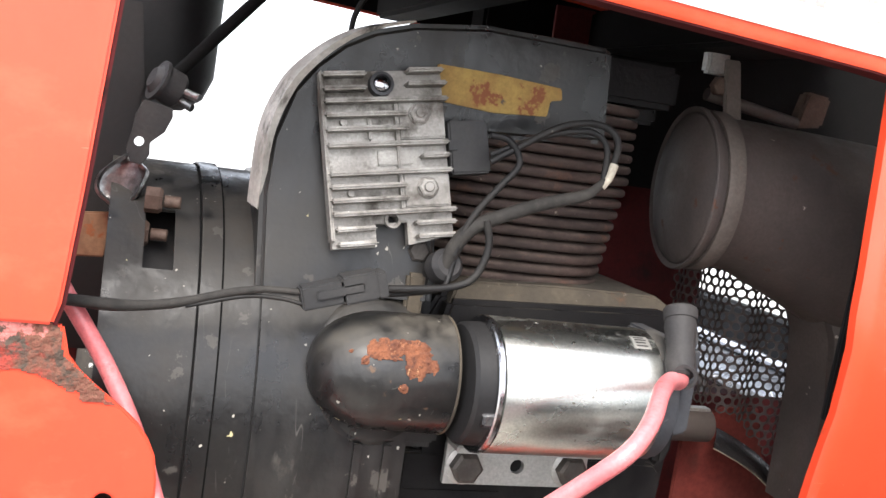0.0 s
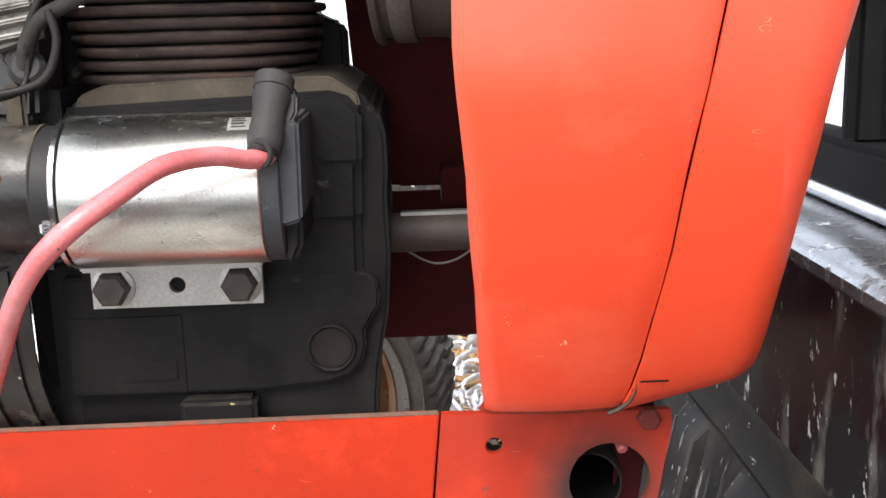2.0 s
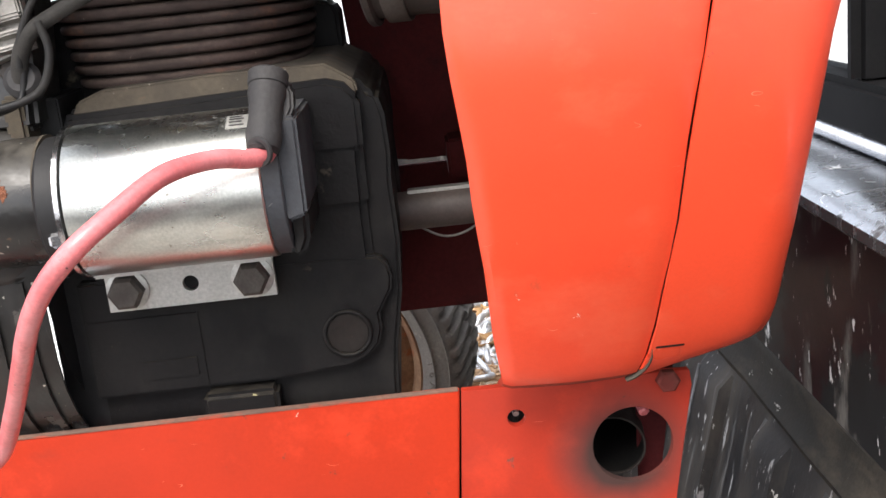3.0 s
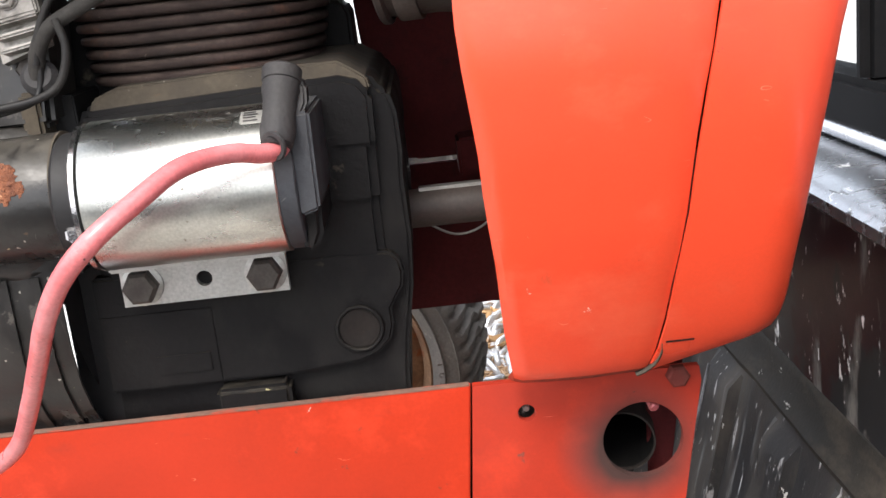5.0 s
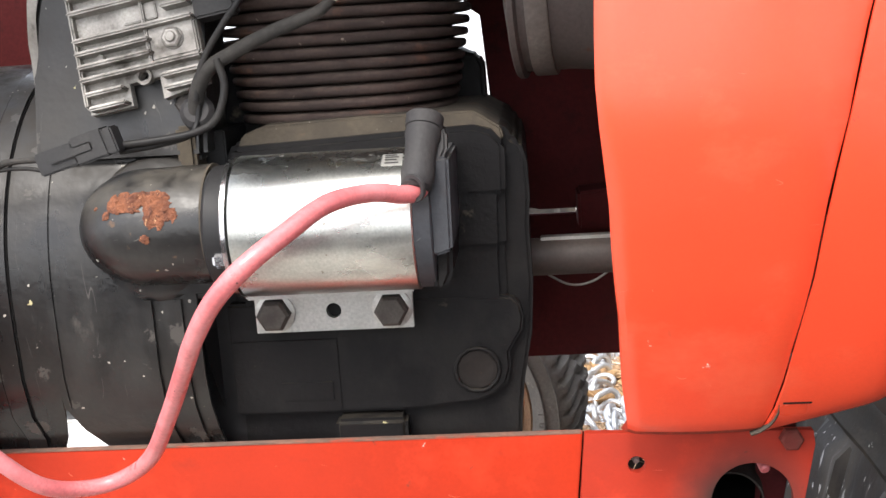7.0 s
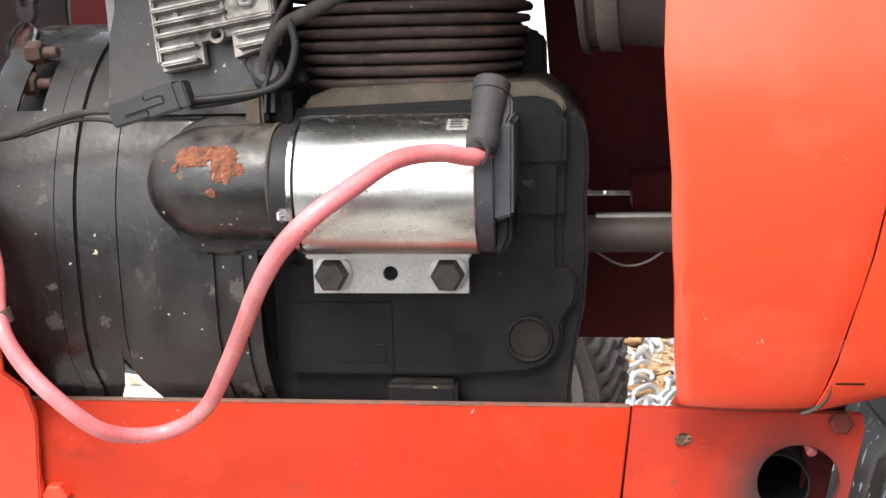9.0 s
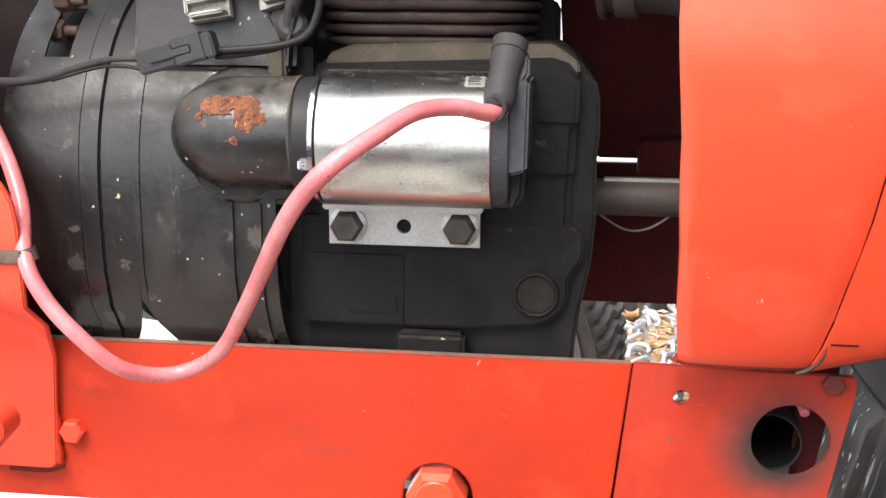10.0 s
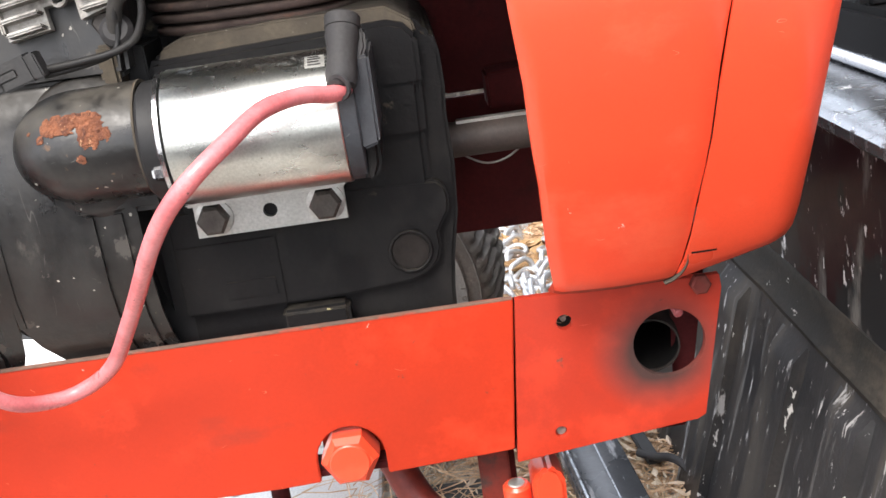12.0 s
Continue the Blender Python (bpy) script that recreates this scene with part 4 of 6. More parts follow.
TWO = [(0.10, 0.66), (0.10, 0.90), (0.90, 0.90), (0.90, 0.53), (0.12, 0.47), (0.12, 0.09), (1.0, 0.09)]
stroke(NINE, 0.085, 0.42, 0.365, 0.90, 0.22, M_INK, "numeral")
stroke(ONE, 0.435, 0.42, 0.620, 0.90, 0.21, M_INK, "numeral", 0.05)
stroke(TWO, 0.660, 0.42, 0.945, 0.90, 0.22, M_INK, "numeral")
WB = 0.29
for name_, u0, u1, paths in (("H", 0.125, 0.275, ([(0.12, 0), (0.12, 1)], [(0.88, 0), (0.88, 1)], [(0.12, 0.5), (0.88, 0.5)])),
                             ("Y", 0.285, 0.435, ([(0.08, 1), (0.5, 0.45)], [(0.92, 1), (0.5, 0.45)], [(0.5, 0.55), (0.5, 0)])),
                             ("D", 0.445, 0.580, ([(0.14, 0.0), (0.14, 0.88), (0.88, 0.88), (0.88, 0.12), (0.10, 0.12)],)),
                             ("R", 0.600, 0.735, ([(0.12, 0.0), (0.12, 0.88), (0.86, 0.88), (0.86, 0.40), (0.16, 0.40)], [(0.55, 0.40), (0.86, 0.0)])),
                             ("O", 0.752, 0.905, ([(0.5, 0.12), (0.12, 0.12), (0.12, 0.88), (0.88, 0.88), (0.88, 0.12), (0.48, 0.12)],))):
    for p_ in paths:
        stroke(p_, u0, 0.060, u1, 0.275, WB, M_WHITE, "letter_stroke", 0.28)



# ---- engine ----
engine = thing("engine", "black single-cylinder petrol engine with rusty cooling fins", "engine")
case_out = [(0.070, 0.385), (0.071, 0.452), (0.074, 0.575), (0.082, 0.592), (0.215, 0.599), (0.236, 0.596), (0.2445, 0.5915), (0.248, 0.585), (0.2525, 0.583), (0.2555, 0.571), (0.2562, 0.55), (0.2548, 0.534), (0.2558, 0.500), (0.2538, 0.469), (0.248, 0.438), (0.2455, 0.417), (0.244, 0.385)]
part("crankcase", slab(case_out, 0.5485, 0.74, bevel=0.0045, seg=4), M_CASE, engine)
for pts, front, round_ in (([(0.078, 0.5545), (0.2425, 0.5545), (0.2432, 0.584), (0.236, 0.5925), (0.226, 0.5955), (0.085, 0.5905)], 0.5352, 0.0060),
                           ([(0.078, 0.5210), (0.2412, 0.5210), (0.2424, 0.5800), (0.078, 0.5800)], 0.5375, 0.0050),
                           ([(0.078, 0.4700), (0.2400, 0.4700), (0.2400, 0.5500), (0.078, 0.5500)], 0.5410, 0.0045)):
    part("case_step", slab(pts, front, 0.5625, bevel=round_, seg=4), M_CASE, engine)
lobe = [(0.0705, 0.4245), (0.177, 0.4250), (0.2190, 0.4283), (0.2300, 0.4325), (0.2375, 0.4400), (0.2402, 0.4490), (0.2398, 0.4585), (0.2435, 0.4650), (0.2480, 0.4720), (0.2492, 0.4800), (0.2475, 0.4880), (0.2425, 0.4932), (0.209, 0.4955), (0.0705, 0.4955)]
part("lower_cover", slab(lobe, 0.5402, 0.5625, bevel=0.0035, seg=3), M_CASE, engine)
part("cover_step", slab([(0.0715, 0.4262), (0.1365, 0.4262), (0.1365, 0.4720), (0.0715, 0.4720)], 0.5398, 0.5430, bevel=0.0004), M_CASE, engine)
part("casting_rib", slab([(0.0990, 0.4325), (0.1330, 0.4325), (0.1330, 0.4465), (0.0990, 0.4465)], 0.5388, 0.5430, bevel=0.0014, seg=3), M_CASE, engine)
part("foot", box(0.132, 0.176, 0.5330, 0.565, 0.385, 0.4222, 0.003, 3), M_CASE, engine)
knurl = []
for k in range(73):
    a = 2 * math.pi * k / 72
    r_ = 0.0132 + 0.0005 * noise.noise(Vector((math.cos(a) * 5, math.sin(a) * 5, 0.4)))
    knurl.append((0.2200 + r_ * math.cos(a), 0.5392, 0.4490 + r_ * math.sin(a)))
part("plug_ring", tube(knurl, 0.0013, 8, 1, wobble=0.5), M_CASE, engine)
part("drain_plug", lathe([(-0.001, 0.0124), (0.0005, 0.0118), (0.0009, 0.0100), (0.0004, 0.0078), (0.0002, 0.0030), (0.0005, 0.0)], (0.2200, 0.5400, 0.4490), (0, -1, 0), 36), M_PIPE, engine)


def shoulder_lean(x, y, z):
    return x, y - 0.30 * max(0.0, 0.6035 - z) if y < 0.6 else y, z


part("base_pad", slab([(0.086, 0.586), (0.090, 0.5965), (0.103, 0.6015), (0.16, 0.6035), (0.226, 0.6030), (0.2335, 0.5985), (0.2415, 0.5930), (0.2430, 0.586)], 0.5450, 0.73, bevel=0.003, seg=3, place=shoulder_lean), M_DUSTCAST, engine, "dust-covered cylinder base")
part("barrel", lathe([(0.0, 0.060), (0.16, 0.066)], (0.142, 0.645, 0.596), (0, 0, 1), 40), M_FIN, engine)


def fin_ring(z, half_x, half_y, thick):
    bm = bmesh.new()
    n = 72
    cx, cy = 0.1425, 0.645
    prof = [(-0.012, -thick * 0.75), (-0.0012, -thick / 2), (0.0, -thick * 0.22), (0.0, thick * 0.22), (-0.0012, thick / 2), (-0.012, thick * 0.75)]
    rings = []
    for k in range(n):
        a = 2 * math.pi * k / n
        c, s = math.cos(a), math.sin(a)
        ex = 2 / 2.7
        ux, uy = math.copysign(abs(c) ** ex, c), math.copysign(abs(s) ** ex, s)
        step = 0.0016 if (s < 0 and -0.06 < c < 0.02) else (0.0006 if s < 0 and c < -0.06 else 0.0)
        wob = 0.0005 * noise.noise(Vector((a * 3, z * 140, 0)))
        rings.append([bm.verts.new((cx + ux * (half_x + d + step + wob), cy + uy * (half_y + d + step + wob), z + h + 0.0004 * noise.noise(Vector((a * 2, z * 90, 3))))) for d, h in prof])
    for k in range(n):
        ra, rb2 = rings[k], rings[(k + 1) % n]
        for j in range(len(prof) - 1):
            bm.faces.new((ra[j], ra[j + 1], rb2[j + 1], rb2[j]))
    return finish(bm, smooth=1.2)


for k in range(16):
    z = 0.6030 + 0.0076 * k
    g = min(1.0, k / 9)
    part("cooling_fin", fin_ring(z, 0.0695 + 0.0135 * g, 0.088 + 0.003 * g, 0.0050), M_FIN, engine)
part("cylinder_head", box(0.10, 0.236, 0.575, 0.73, 0.722, 0.750, 0.004), M_CASE, engine)
part("head_cover", box(0.185, 0.244, 0.615, 0.70, 0.712, 0.7495, 0.003), M_BLACK, engine)

part("valve_chest", slab([(0.185, 0.590), (0.2290, 0.590), (0.2283, 0.624), (0.2245, 0.6315), (0.2180, 0.6335), (0.2080, 0.6385), (0.2040, 0.655), (0.2000, 0.745), (0.185, 0.745)], 0.685, 0.745, bevel=0.003, seg=3), M_CASE, engine)

# blower housing over the flywheel
AY, AZ = 0.645, 0.512
blower = thing("blower_housing", "dusty black sheet-metal blower housing round the flywheel", "engine cover")


def cowl(x0, x1, r, low, cut=None, nx=6, top=50, short=0, nip=0.0, rnip=0.0):
    """A cowl round the crank axis that runs straight down in front."""
    bm = bmesh.new()
    prof = []
    for k in range(29):
        a = radians(top + (180 - top) * k / 28)
        prof.append((AY + r * math.cos(a), AZ + r * math.sin(a)))
    if top > 180:
        prof = [(AY - r, AZ - 0.004)]
    if low is None:
        prof += [(AY - r, AZ - 0.03), (AY - r + 0.0005, AZ - 0.05), (AY - r + 0.005, 0.442), (AY - r + 0.014, 0.425), (AY - r + 0.026, 0.410), (AY - r + 0.05, 0.380)]
    else:
        prof += [(AY - r, AZ - 0.02), (AY - r + 0.001, AZ - 0.05), (AY - r + 0.007, AZ - 0.075), (AY - r + 0.021, AZ - 0.095), (AY - r + 0.026, low)]
    prof = prof[:len(prof) - short]
    xs = sorted({x0 + (x1 - x0) * k / nx for k in range(nx + 1)} | ({cut[0], cut[1]} if cut else set()))
    grid = [[bm.verts.new((min(max(x, x0 + nip * max(0.0, 0.437 - zv)), x1 - rnip * max(0.0, 0.441 - zv)) if yv < AY else x, yv, zv)) for yv, zv in prof] for x in xs]
    for i in range(len(xs) - 1):
        for k in range(len(prof) - 1):
            mx, mz = (xs[i] + xs[i + 1]) / 2, (prof[k][1] + prof[k + 1][1]) / 2
            if cut and cut[0] < mx < cut[1] and cut[2] < mz < cut[3] and prof[k][0] < AY:
                continue
            bm.faces.new((grid[i][k], grid[i][k + 1], grid[i + 1][k + 1], grid[i + 1][k]))
    bmesh.ops.recalc_face_normals(bm, faces=bm.faces)
    bmesh.ops.solidify(bm, geom=list(bm.faces), thickness=0.0018)
    return finish(bm, smooth=0.8)


part("screen_cowl", cowl(-0.112, -0.0275, 0.1325, 0.34, cut=(-0.092, -0.0755, 0.592, 0.624), rnip=0.35), M_BLACK, blower)
part("cowl_band", cowl(-0.0605, -0.0490, 0.1344, 0.34, nx=1), M_BLACK, blower)
# Black strips on the smooth cowl put the grooves' shade into colour.
for x in (-0.0612, -0.0484):
    part("groove_shade", cowl(x - 0.0006, x + 0.0006, 0.1331, 0.34, nx=1), M_SOOT_SHADE, blower)
part("flywheel_screen", lathe([(0, 0.0), (0, 0.112), (0.055, 0.118), (0.055, 0.0)], (-0.105, AY, AZ), (1, 0, 0), 40), M_TANK, blower, "dark flywheel screen inside the cowl")
part("housing_drum", cowl(-0.0262, 0.0625, 0.1338, None, nx=8, nip=0.5), M_BLACK, blower)
part("drum_edge", cowl(-0.0265, -0.0225, 0.1348, None, nx=1, short=3), M_BLACK, blower)
part("gap_strip", cowl(-0.0300, -0.0200, 0.1312, None, nx=1, short=4), M_TANK, blower)
part("gap_plate", box(0.050, 0.078, 0.549, 0.60, 0.375, 0.600, 0.001), M_TANK, blower)
part("drum_side", lathe([(0, 0.03), (0, 0.128)], (0.061, AY, AZ), (1, 0, 0), 48, close=False), M_TANK, blower)
for x in (0.034, 0.0515):
    part("pressed_rib", cowl(x - 0.0022, x + 0.0022, 0.1343, None, nx=1, top=182), M_BLACK, blower)
sh = [(-0.0305, 0.585), (-0.0325, 0.64), (-0.0300, 0.672), (-0.0215, 0.700), (-0.010, 0.7165), (0.005, 0.7305), (0.022, 0.740), (0.046, 0.7475), (0.09, 0.7535), (0.173, 0.7525), (0.1775, 0.694), (0.120, 0.689), (0.073, 0.6865), (0.0715, 0.585)]


def shroud_lean(x, y, z):
    return x, y - 0.022 * max(0.0, min(1.0, (0.66 - z) / 0.07)), z


part("shroud", slab(sh, 0.5515, 0.60, bevel=0.004, seg=3, place=shroud_lean), M_BLACK, blower)
edge = [(-0.0330, 0.630), *[(x - 0.002, z + 0.001) for x, z in sh[2:8]]]
edge_line = smooth_line([(x, 0.548, z) for x, z in edge], 5)
flange_rows = []
for k, p in enumerate(edge_line):
    w = 1.0 - 0.75 * (k / (len(edge_line) - 1)) ** 2
    n1 = 0.0008 * noise.noise(p * 90)
    flange_rows.append([p + Vector((0.0040, 0.0035, -0.0030)) * w, p + Vector((n1, 0, n1)), p + Vector((-0.0026, 0.008, 0.0016)) * w, p + Vector((-0.0034, 0.020, 0.0020)) * w])
part("duct_flange", sheet(flange_rows, 0.002), M_DUSTEDGE, blower, "dust-covered flange of the air duct")
part("id_label", slab([(0.062, 0.7055), (0.0615, 0.7265), (0.100, 0.7260), (0.141, 0.7235), (0.1425, 0.7165), (0.135, 0.7150), (0.134, 0.7055), (0.100, 0.7030)], 0.5486, 0.5512, bevel=0.0006), M_TAG, blower, "faded yellow and brown label plate")
part("bolt", hexhead((0.0615, 0.5395, 0.6165), (0, -1, 0.2), 0.012, 0.006, 0.009), M_BOLT, blower)
part("back_plate", box(0.050, 0.100, 0.600, 0.70, 0.565, 0.640, 0.002), M_CASE, blower)
part("housing_tab", box(0.055, 0.066, 0.528, 0.55, 0.560, 0.605, 0.002), M_DUSTCAST, blower)

# starter drive cover
cover = thing("starter_drive_cover", "black domed starter drive cover with flaking orange rust", "engine cover")
CY, CZ, CR = 0.515, 0.5500, 0.0335
prof = [(0.0405 - 0.0405 * math.cos(radians(a)), CR * math.sin(radians(a)) ** 0.92) for a in range(2, 91, 8)]
prof += [(0.049, CR), (0.0775, CR + 0.0006), (0.0792, CR + 0.0002), (0.0792, CR - 0.0015), (0.060, CR - 0.003)]
part("dome", lathe(prof, (0.0, CY, CZ), (1, 0, 0), 56, close=False), M_COVER, cover)
part("foot_flange", lathe([(0, 0.0435), (0.003, 0.0415), (0.006, 0.0385), (0.008, 0.030)], (0.0415, 0.5240, 0.5480), (0, -0.96, 0.28), 48, close=False), M_BLACK, cover)
part("lower_skirt", slab([(0.012, 0.518), (0.024, 0.507), (0.081, 0.507), (0.081, 0.53), (0.012, 0.535)], 0.509, 0.53, bevel=0.004, seg=3), M_BLACK, cover)
part("worn_rim", lathe([(0.0780, CR + 0.0004), (0.0782, CR + 0.0010), (0.0794, CR + 0.0008), (0.0796, CR - 0.0012)], (0.0, CY, CZ), (1, 0, 0), 56, close=False), M_DUSTCAST, cover, "chipped tan rim")
bm = bmesh.new()
nu, nv = 84, 60
gridv = {}
LOBES = ((0.0330, 34, 0.0085, 11), (0.0400, 30, 0.0075, 12), (0.0555, 24, 0.0098, 19), (0.0480, 37, 0.0110, 8), (0.0475, -2, 0.0030, 5), (0.0255, 22, 0.0030, 5), (0.0180, 33, 0.0018, 3))
for i in range(nu):
    for j in range(nv):
        x = 0.0135 + 0.058 * i / (nu - 1)
        g = -12 + 66 * j / (nv - 1)
        a = radians(g)
        n1 = noise.noise(Vector((x * 130, a * 4.5, 1.7))) + 0.7 * noise.noise(Vector((x * 330, a * 11, 4.7)))
        keep = max(1.0 - ((x - lx) / lu) ** 2 - ((g - lg) / lv) ** 2 for lx, lg, lu, lv in LOBES) + 0.75 * n1
        r = CR * math.sqrt(max(0.0, 1 - ((0.0405 - x) / 0.0405) ** 2)) if x < 0.0405 else CR
        rr = r + 0.0004 + 0.0015 * max(0.0, min(1.0, keep)) * (0.55 + 0.9 * noise.noise(Vector((x * 520, a * 18, 0.3))))
        gridv[i, j] = (bm.verts.new((x, CY - rr * math.cos(a), CZ + rr * math.sin(a))), keep)
for i in range(nu - 1):
    for j in range(nv - 1):
        q = [gridv[i, j], gridv[i + 1, j], gridv[i + 1, j + 1], gridv[i, j + 1]]
        if sum(k for _, k in q) / 4 > 0.18:
            bm.faces.new([v for v, _ in q])
bmesh.ops.delete(bm, geom=[v for v in bm.verts if not v.link_faces], context="VERTS")
part("rust_patch", finish(bm, smooth=3), M_RUST, cover, "flaking orange rust")

# starter motor
starter = thing("starter_motor", "shiny zinc-plated electric starter motor bolted to the engine", "starter motor")
SX0, SX1, SY, SZ, SR = 0.0985, 0.1955, 0.500, 0.5500, 0.0390
part("can", lathe([(0, SR - 0.002), (0.0004, SR - 0.0004), (0.001, SR), (SX1 - SX0 - 0.0008, SR), (SX1 - SX0, SR - 0.0008), (SX1 - SX0, SR - 0.004)], (SX0, SY, SZ), (1, 0, 0), 96), M_ZINC, starter)
part("can_rim", lathe([(0, 0.034), (0, SR - 0.0006), (0.0008, SR + 0.0003), (0.0032, SR + 0.0003), (0.0036, SR - 0.001)], (SX0 - 0.0042, SY, SZ), (1, 0, 0), 96), M_CHROME, starter)
part("drive_end", lathe([(0, 0.015), (0, 0.0325), (0.002, 0.0345), (0.0125, 0.0352)], (0.083, SY, SZ), (1, 0, 0), 56), M_TANK, starter)
part("end_housing", lathe([(0, 0.030), (0, 0.0376), (0.0004, 0.0380), (0.0088, 0.0380), (0.0096, 0.0370), (0.0100, 0.030), (0.0102, 0.0)], (SX1, SY, SZ), (1, 0, 0), 72), M_CASTGREY, starter, "dark blue-grey cast end housing")
part("mount_arm", slab([(0.2035, 0.5375), (0.2050, 0.5345), (0.2150, 0.5375), (0.2156, 0.5865), (0.2035, 0.5865)], 0.4655, 0.545, bevel=0.0018, seg=3), M_CASTGREY, starter)
part("lower_arm", slab([(0.2030, 0.5130), (0.2095, 0.5140), (0.2135, 0.5230), (0.2140, 0.5390), (0.2030, 0.5390)], 0.4760, 0.545, bevel=0.003, seg=3), M_CASE, starter)
part("small_bolt", hexhead((0.0955, 0.4680, 0.5385), (-1, 0, 0), 0.0085, 0.007), M_CHROME, starter, "small bright bolt")
lab = []
for k in range(6):
    a = radians(55 + 16 * k / 5)
    lab.append([(x, SY - (SR + 0.0002) * math.cos(a), SZ + (SR + 0.0002) * math.sin(a)) for x in (0.1795, 0.1905)])
part("sticker", sheet(lab, 0.0002), M_STEEL, starter, "small silvery sticker with fine print")
for k in range(4):
    a0 = radians(57.5 + 3.4 * k)
    part("print_bar", sheet([[(x, SY - (SR + 0.0006) * math.cos(a), SZ + (SR + 0.0006) * math.sin(a)) for x in (0.1812, 0.1885 - 0.001 * (k % 2))] for a in (a0, a0 + radians(1.1))], 0.0002), M_RUBBER, starter)
brk = part("mounting_bracket", slab([(0.0925, 0.4815), (0.0925, 0.5070), (0.1855, 0.5070), (0.1855, 0.4815)], 0.5240, 0.5285, holes=(circle(0.1390, 0.4935, 0.0045, 20),), bevel=0.0007), M_STEEL, starter, "flat steel mounting bracket")
part("bracket_fold", box(0.0925, 0.1885, 0.506, 0.5285, 0.5060, 0.5105, 0.001), M_STEEL, starter)
for x in (0.1045, 0.1735):
    part("washer", lathe([(0, 0.0118), (0.0012, 0.0118), (0.0016, 0.0112), (0.0016, 0.0)], (x, 0.5240, 0.4935), (0, -1, 0), 36), M_STEEL, brk)
    part("bolt", hexhead((x, 0.5224, 0.4935), (0, -1, 0), 0.0172, 0.0075), M_BOLT, brk, "dark hexagon bolt")
part("spacer", box(0.10, 0.18, 0.5287, 0.540, 0.482, 0.506, 0.001), M_CASE, starter)

boot = thing("terminal_boot", "dusty grey rubber terminal boot on the starter motor", "rubber boot")
BAX = Vector((0.13, 0.50, 0.85)).normalized()
B0 = Vector((0.1990, 0.4570, 0.5715))
sleeve = part("sleeve", lathe([(0, 0.0040), (0.0004, 0.0066), (0.0020, 0.0080), (0.0090, 0.0088), (0.0170, 0.0080), (0.0240, 0.0084), (0.0300, 0.0094), (0.0350, 0.0088), (0.0365, 0.0)], B0, BAX, 32), M_RUBBER, boot)
part("cap", lathe([(0, 0.0080), (0.0010, 0.0096), (0.0070, 0.0099), (0.0080, 0.0092), (0.0084, 0.0084), (0.0080, 0.0078), (0.0083, 0.0030), (0.0092, 0.0022), (0.0092, 0.0)], B0 + 0.0335 * BAX, BAX, 32), M_RUBBER, boot, "round dusty cap with a dimple")
part("side_web", slab([(0.2030, 0.5745), (0.2090, 0.5790), (0.2150, 0.5900), (0.2152, 0.5985), (0.2100, 0.6030), (0.2040, 0.6040)], 0.4690, 0.4830, bevel=0.004, seg=3, place=lambda x, y, z: (x, y + 0.45 * (z - 0.590), z)), M_RUBBER, boot)
part("entry_ring", lathe([(0, 0.0052), (0, 0.0070), (0.0010, 0.0074), (0.0022, 0.0070), (0.0022, 0.0052)], (0.1992, 0.4530, 0.5735), (-0.55, -0.80, -0.1), 24, close=False), M_RUBBER, sleeve)

cable = thing("battery_cable", "faded red battery cable hanging in a loop", "cable")
CABLE = [(0.2015, 0.4660, 0.5740), (0.1998, 0.4579, 0.5708), (0.1931, 0.4497, 0.5707), (0.1797, 0.4349, 0.5746), (0.1620, 0.4119, 0.5740), (0.1452, 0.3888, 0.5643), (0.1293, 0.3764, 0.5531), (0.1136, 0.3794, 0.5382), (0.0983, 0.3931, 0.5178), (0.0823, 0.4158, 0.4922), (0.0614, 0.4461, 0.4597), (0.0382, 0.4753, 0.4265), (0.0144, 0.4921, 0.4076), (-0.0053, 0.4863, 0.4042), (-0.0227, 0.4681, 0.4140), (-0.0399, 0.4555, 0.4358), (-0.0592, 0.4548, 0.4581), (-0.0733, 0.4617, 0.4804), (-0.0860, 0.4850, 0.5100), (-0.1050, 0.5000, 0.5450), (-0.1320, 0.5080, 0.5850)]
part("insulation", tube(CABLE, 0.0047, 14, 8, wobble=0.03), M_CABLE, cable)

# ---- regulator ----
reg = thing("voltage_regulator", "weathered finned aluminium voltage regulator", "regulator")
U = Vector((0.9866, 0.0, 0.1632))
V = Vector((-0.158, 0.228, 0.960)).normalized()
N = V.cross(U).normalized()
if N.y > 0:
    N = -N
R0 = Vector((0.0085, 0.5290, 0.6135))
RM = Matrix((U, N, V)).transposed().to_4x4()
RM.translation = R0
RW, RH = 0.0715, 0.1010


def reg_box(u0, u1, v0, v1, d0, d1, bevel=0.0006):
    """A block in the regulator's own frame: across, from the top down, and out from the base."""
    return box(u0 * RW, u1 * RW, d0, d1, (1 - v1) * RH, (1 - v0) * RH, bevel, 2, RM)


base = slab([(0.0, 0.0), (0.0, RH), (RW, RH), (RW, 0.004), (0.62 * RW, 0.0), (0.62 * RW, 0.013), (0.36 * RW, 0.013), (0.36 * RW, 0.0)], -0.004, 0.003, holes=(circle(0.50 * RW, 0.145 * RH, 0.0029, 16),), bevel=0.0008)
bmesh.ops.transform(base, matrix=RM, verts=base.verts)
part("base_plate", base, M_ALU, reg)
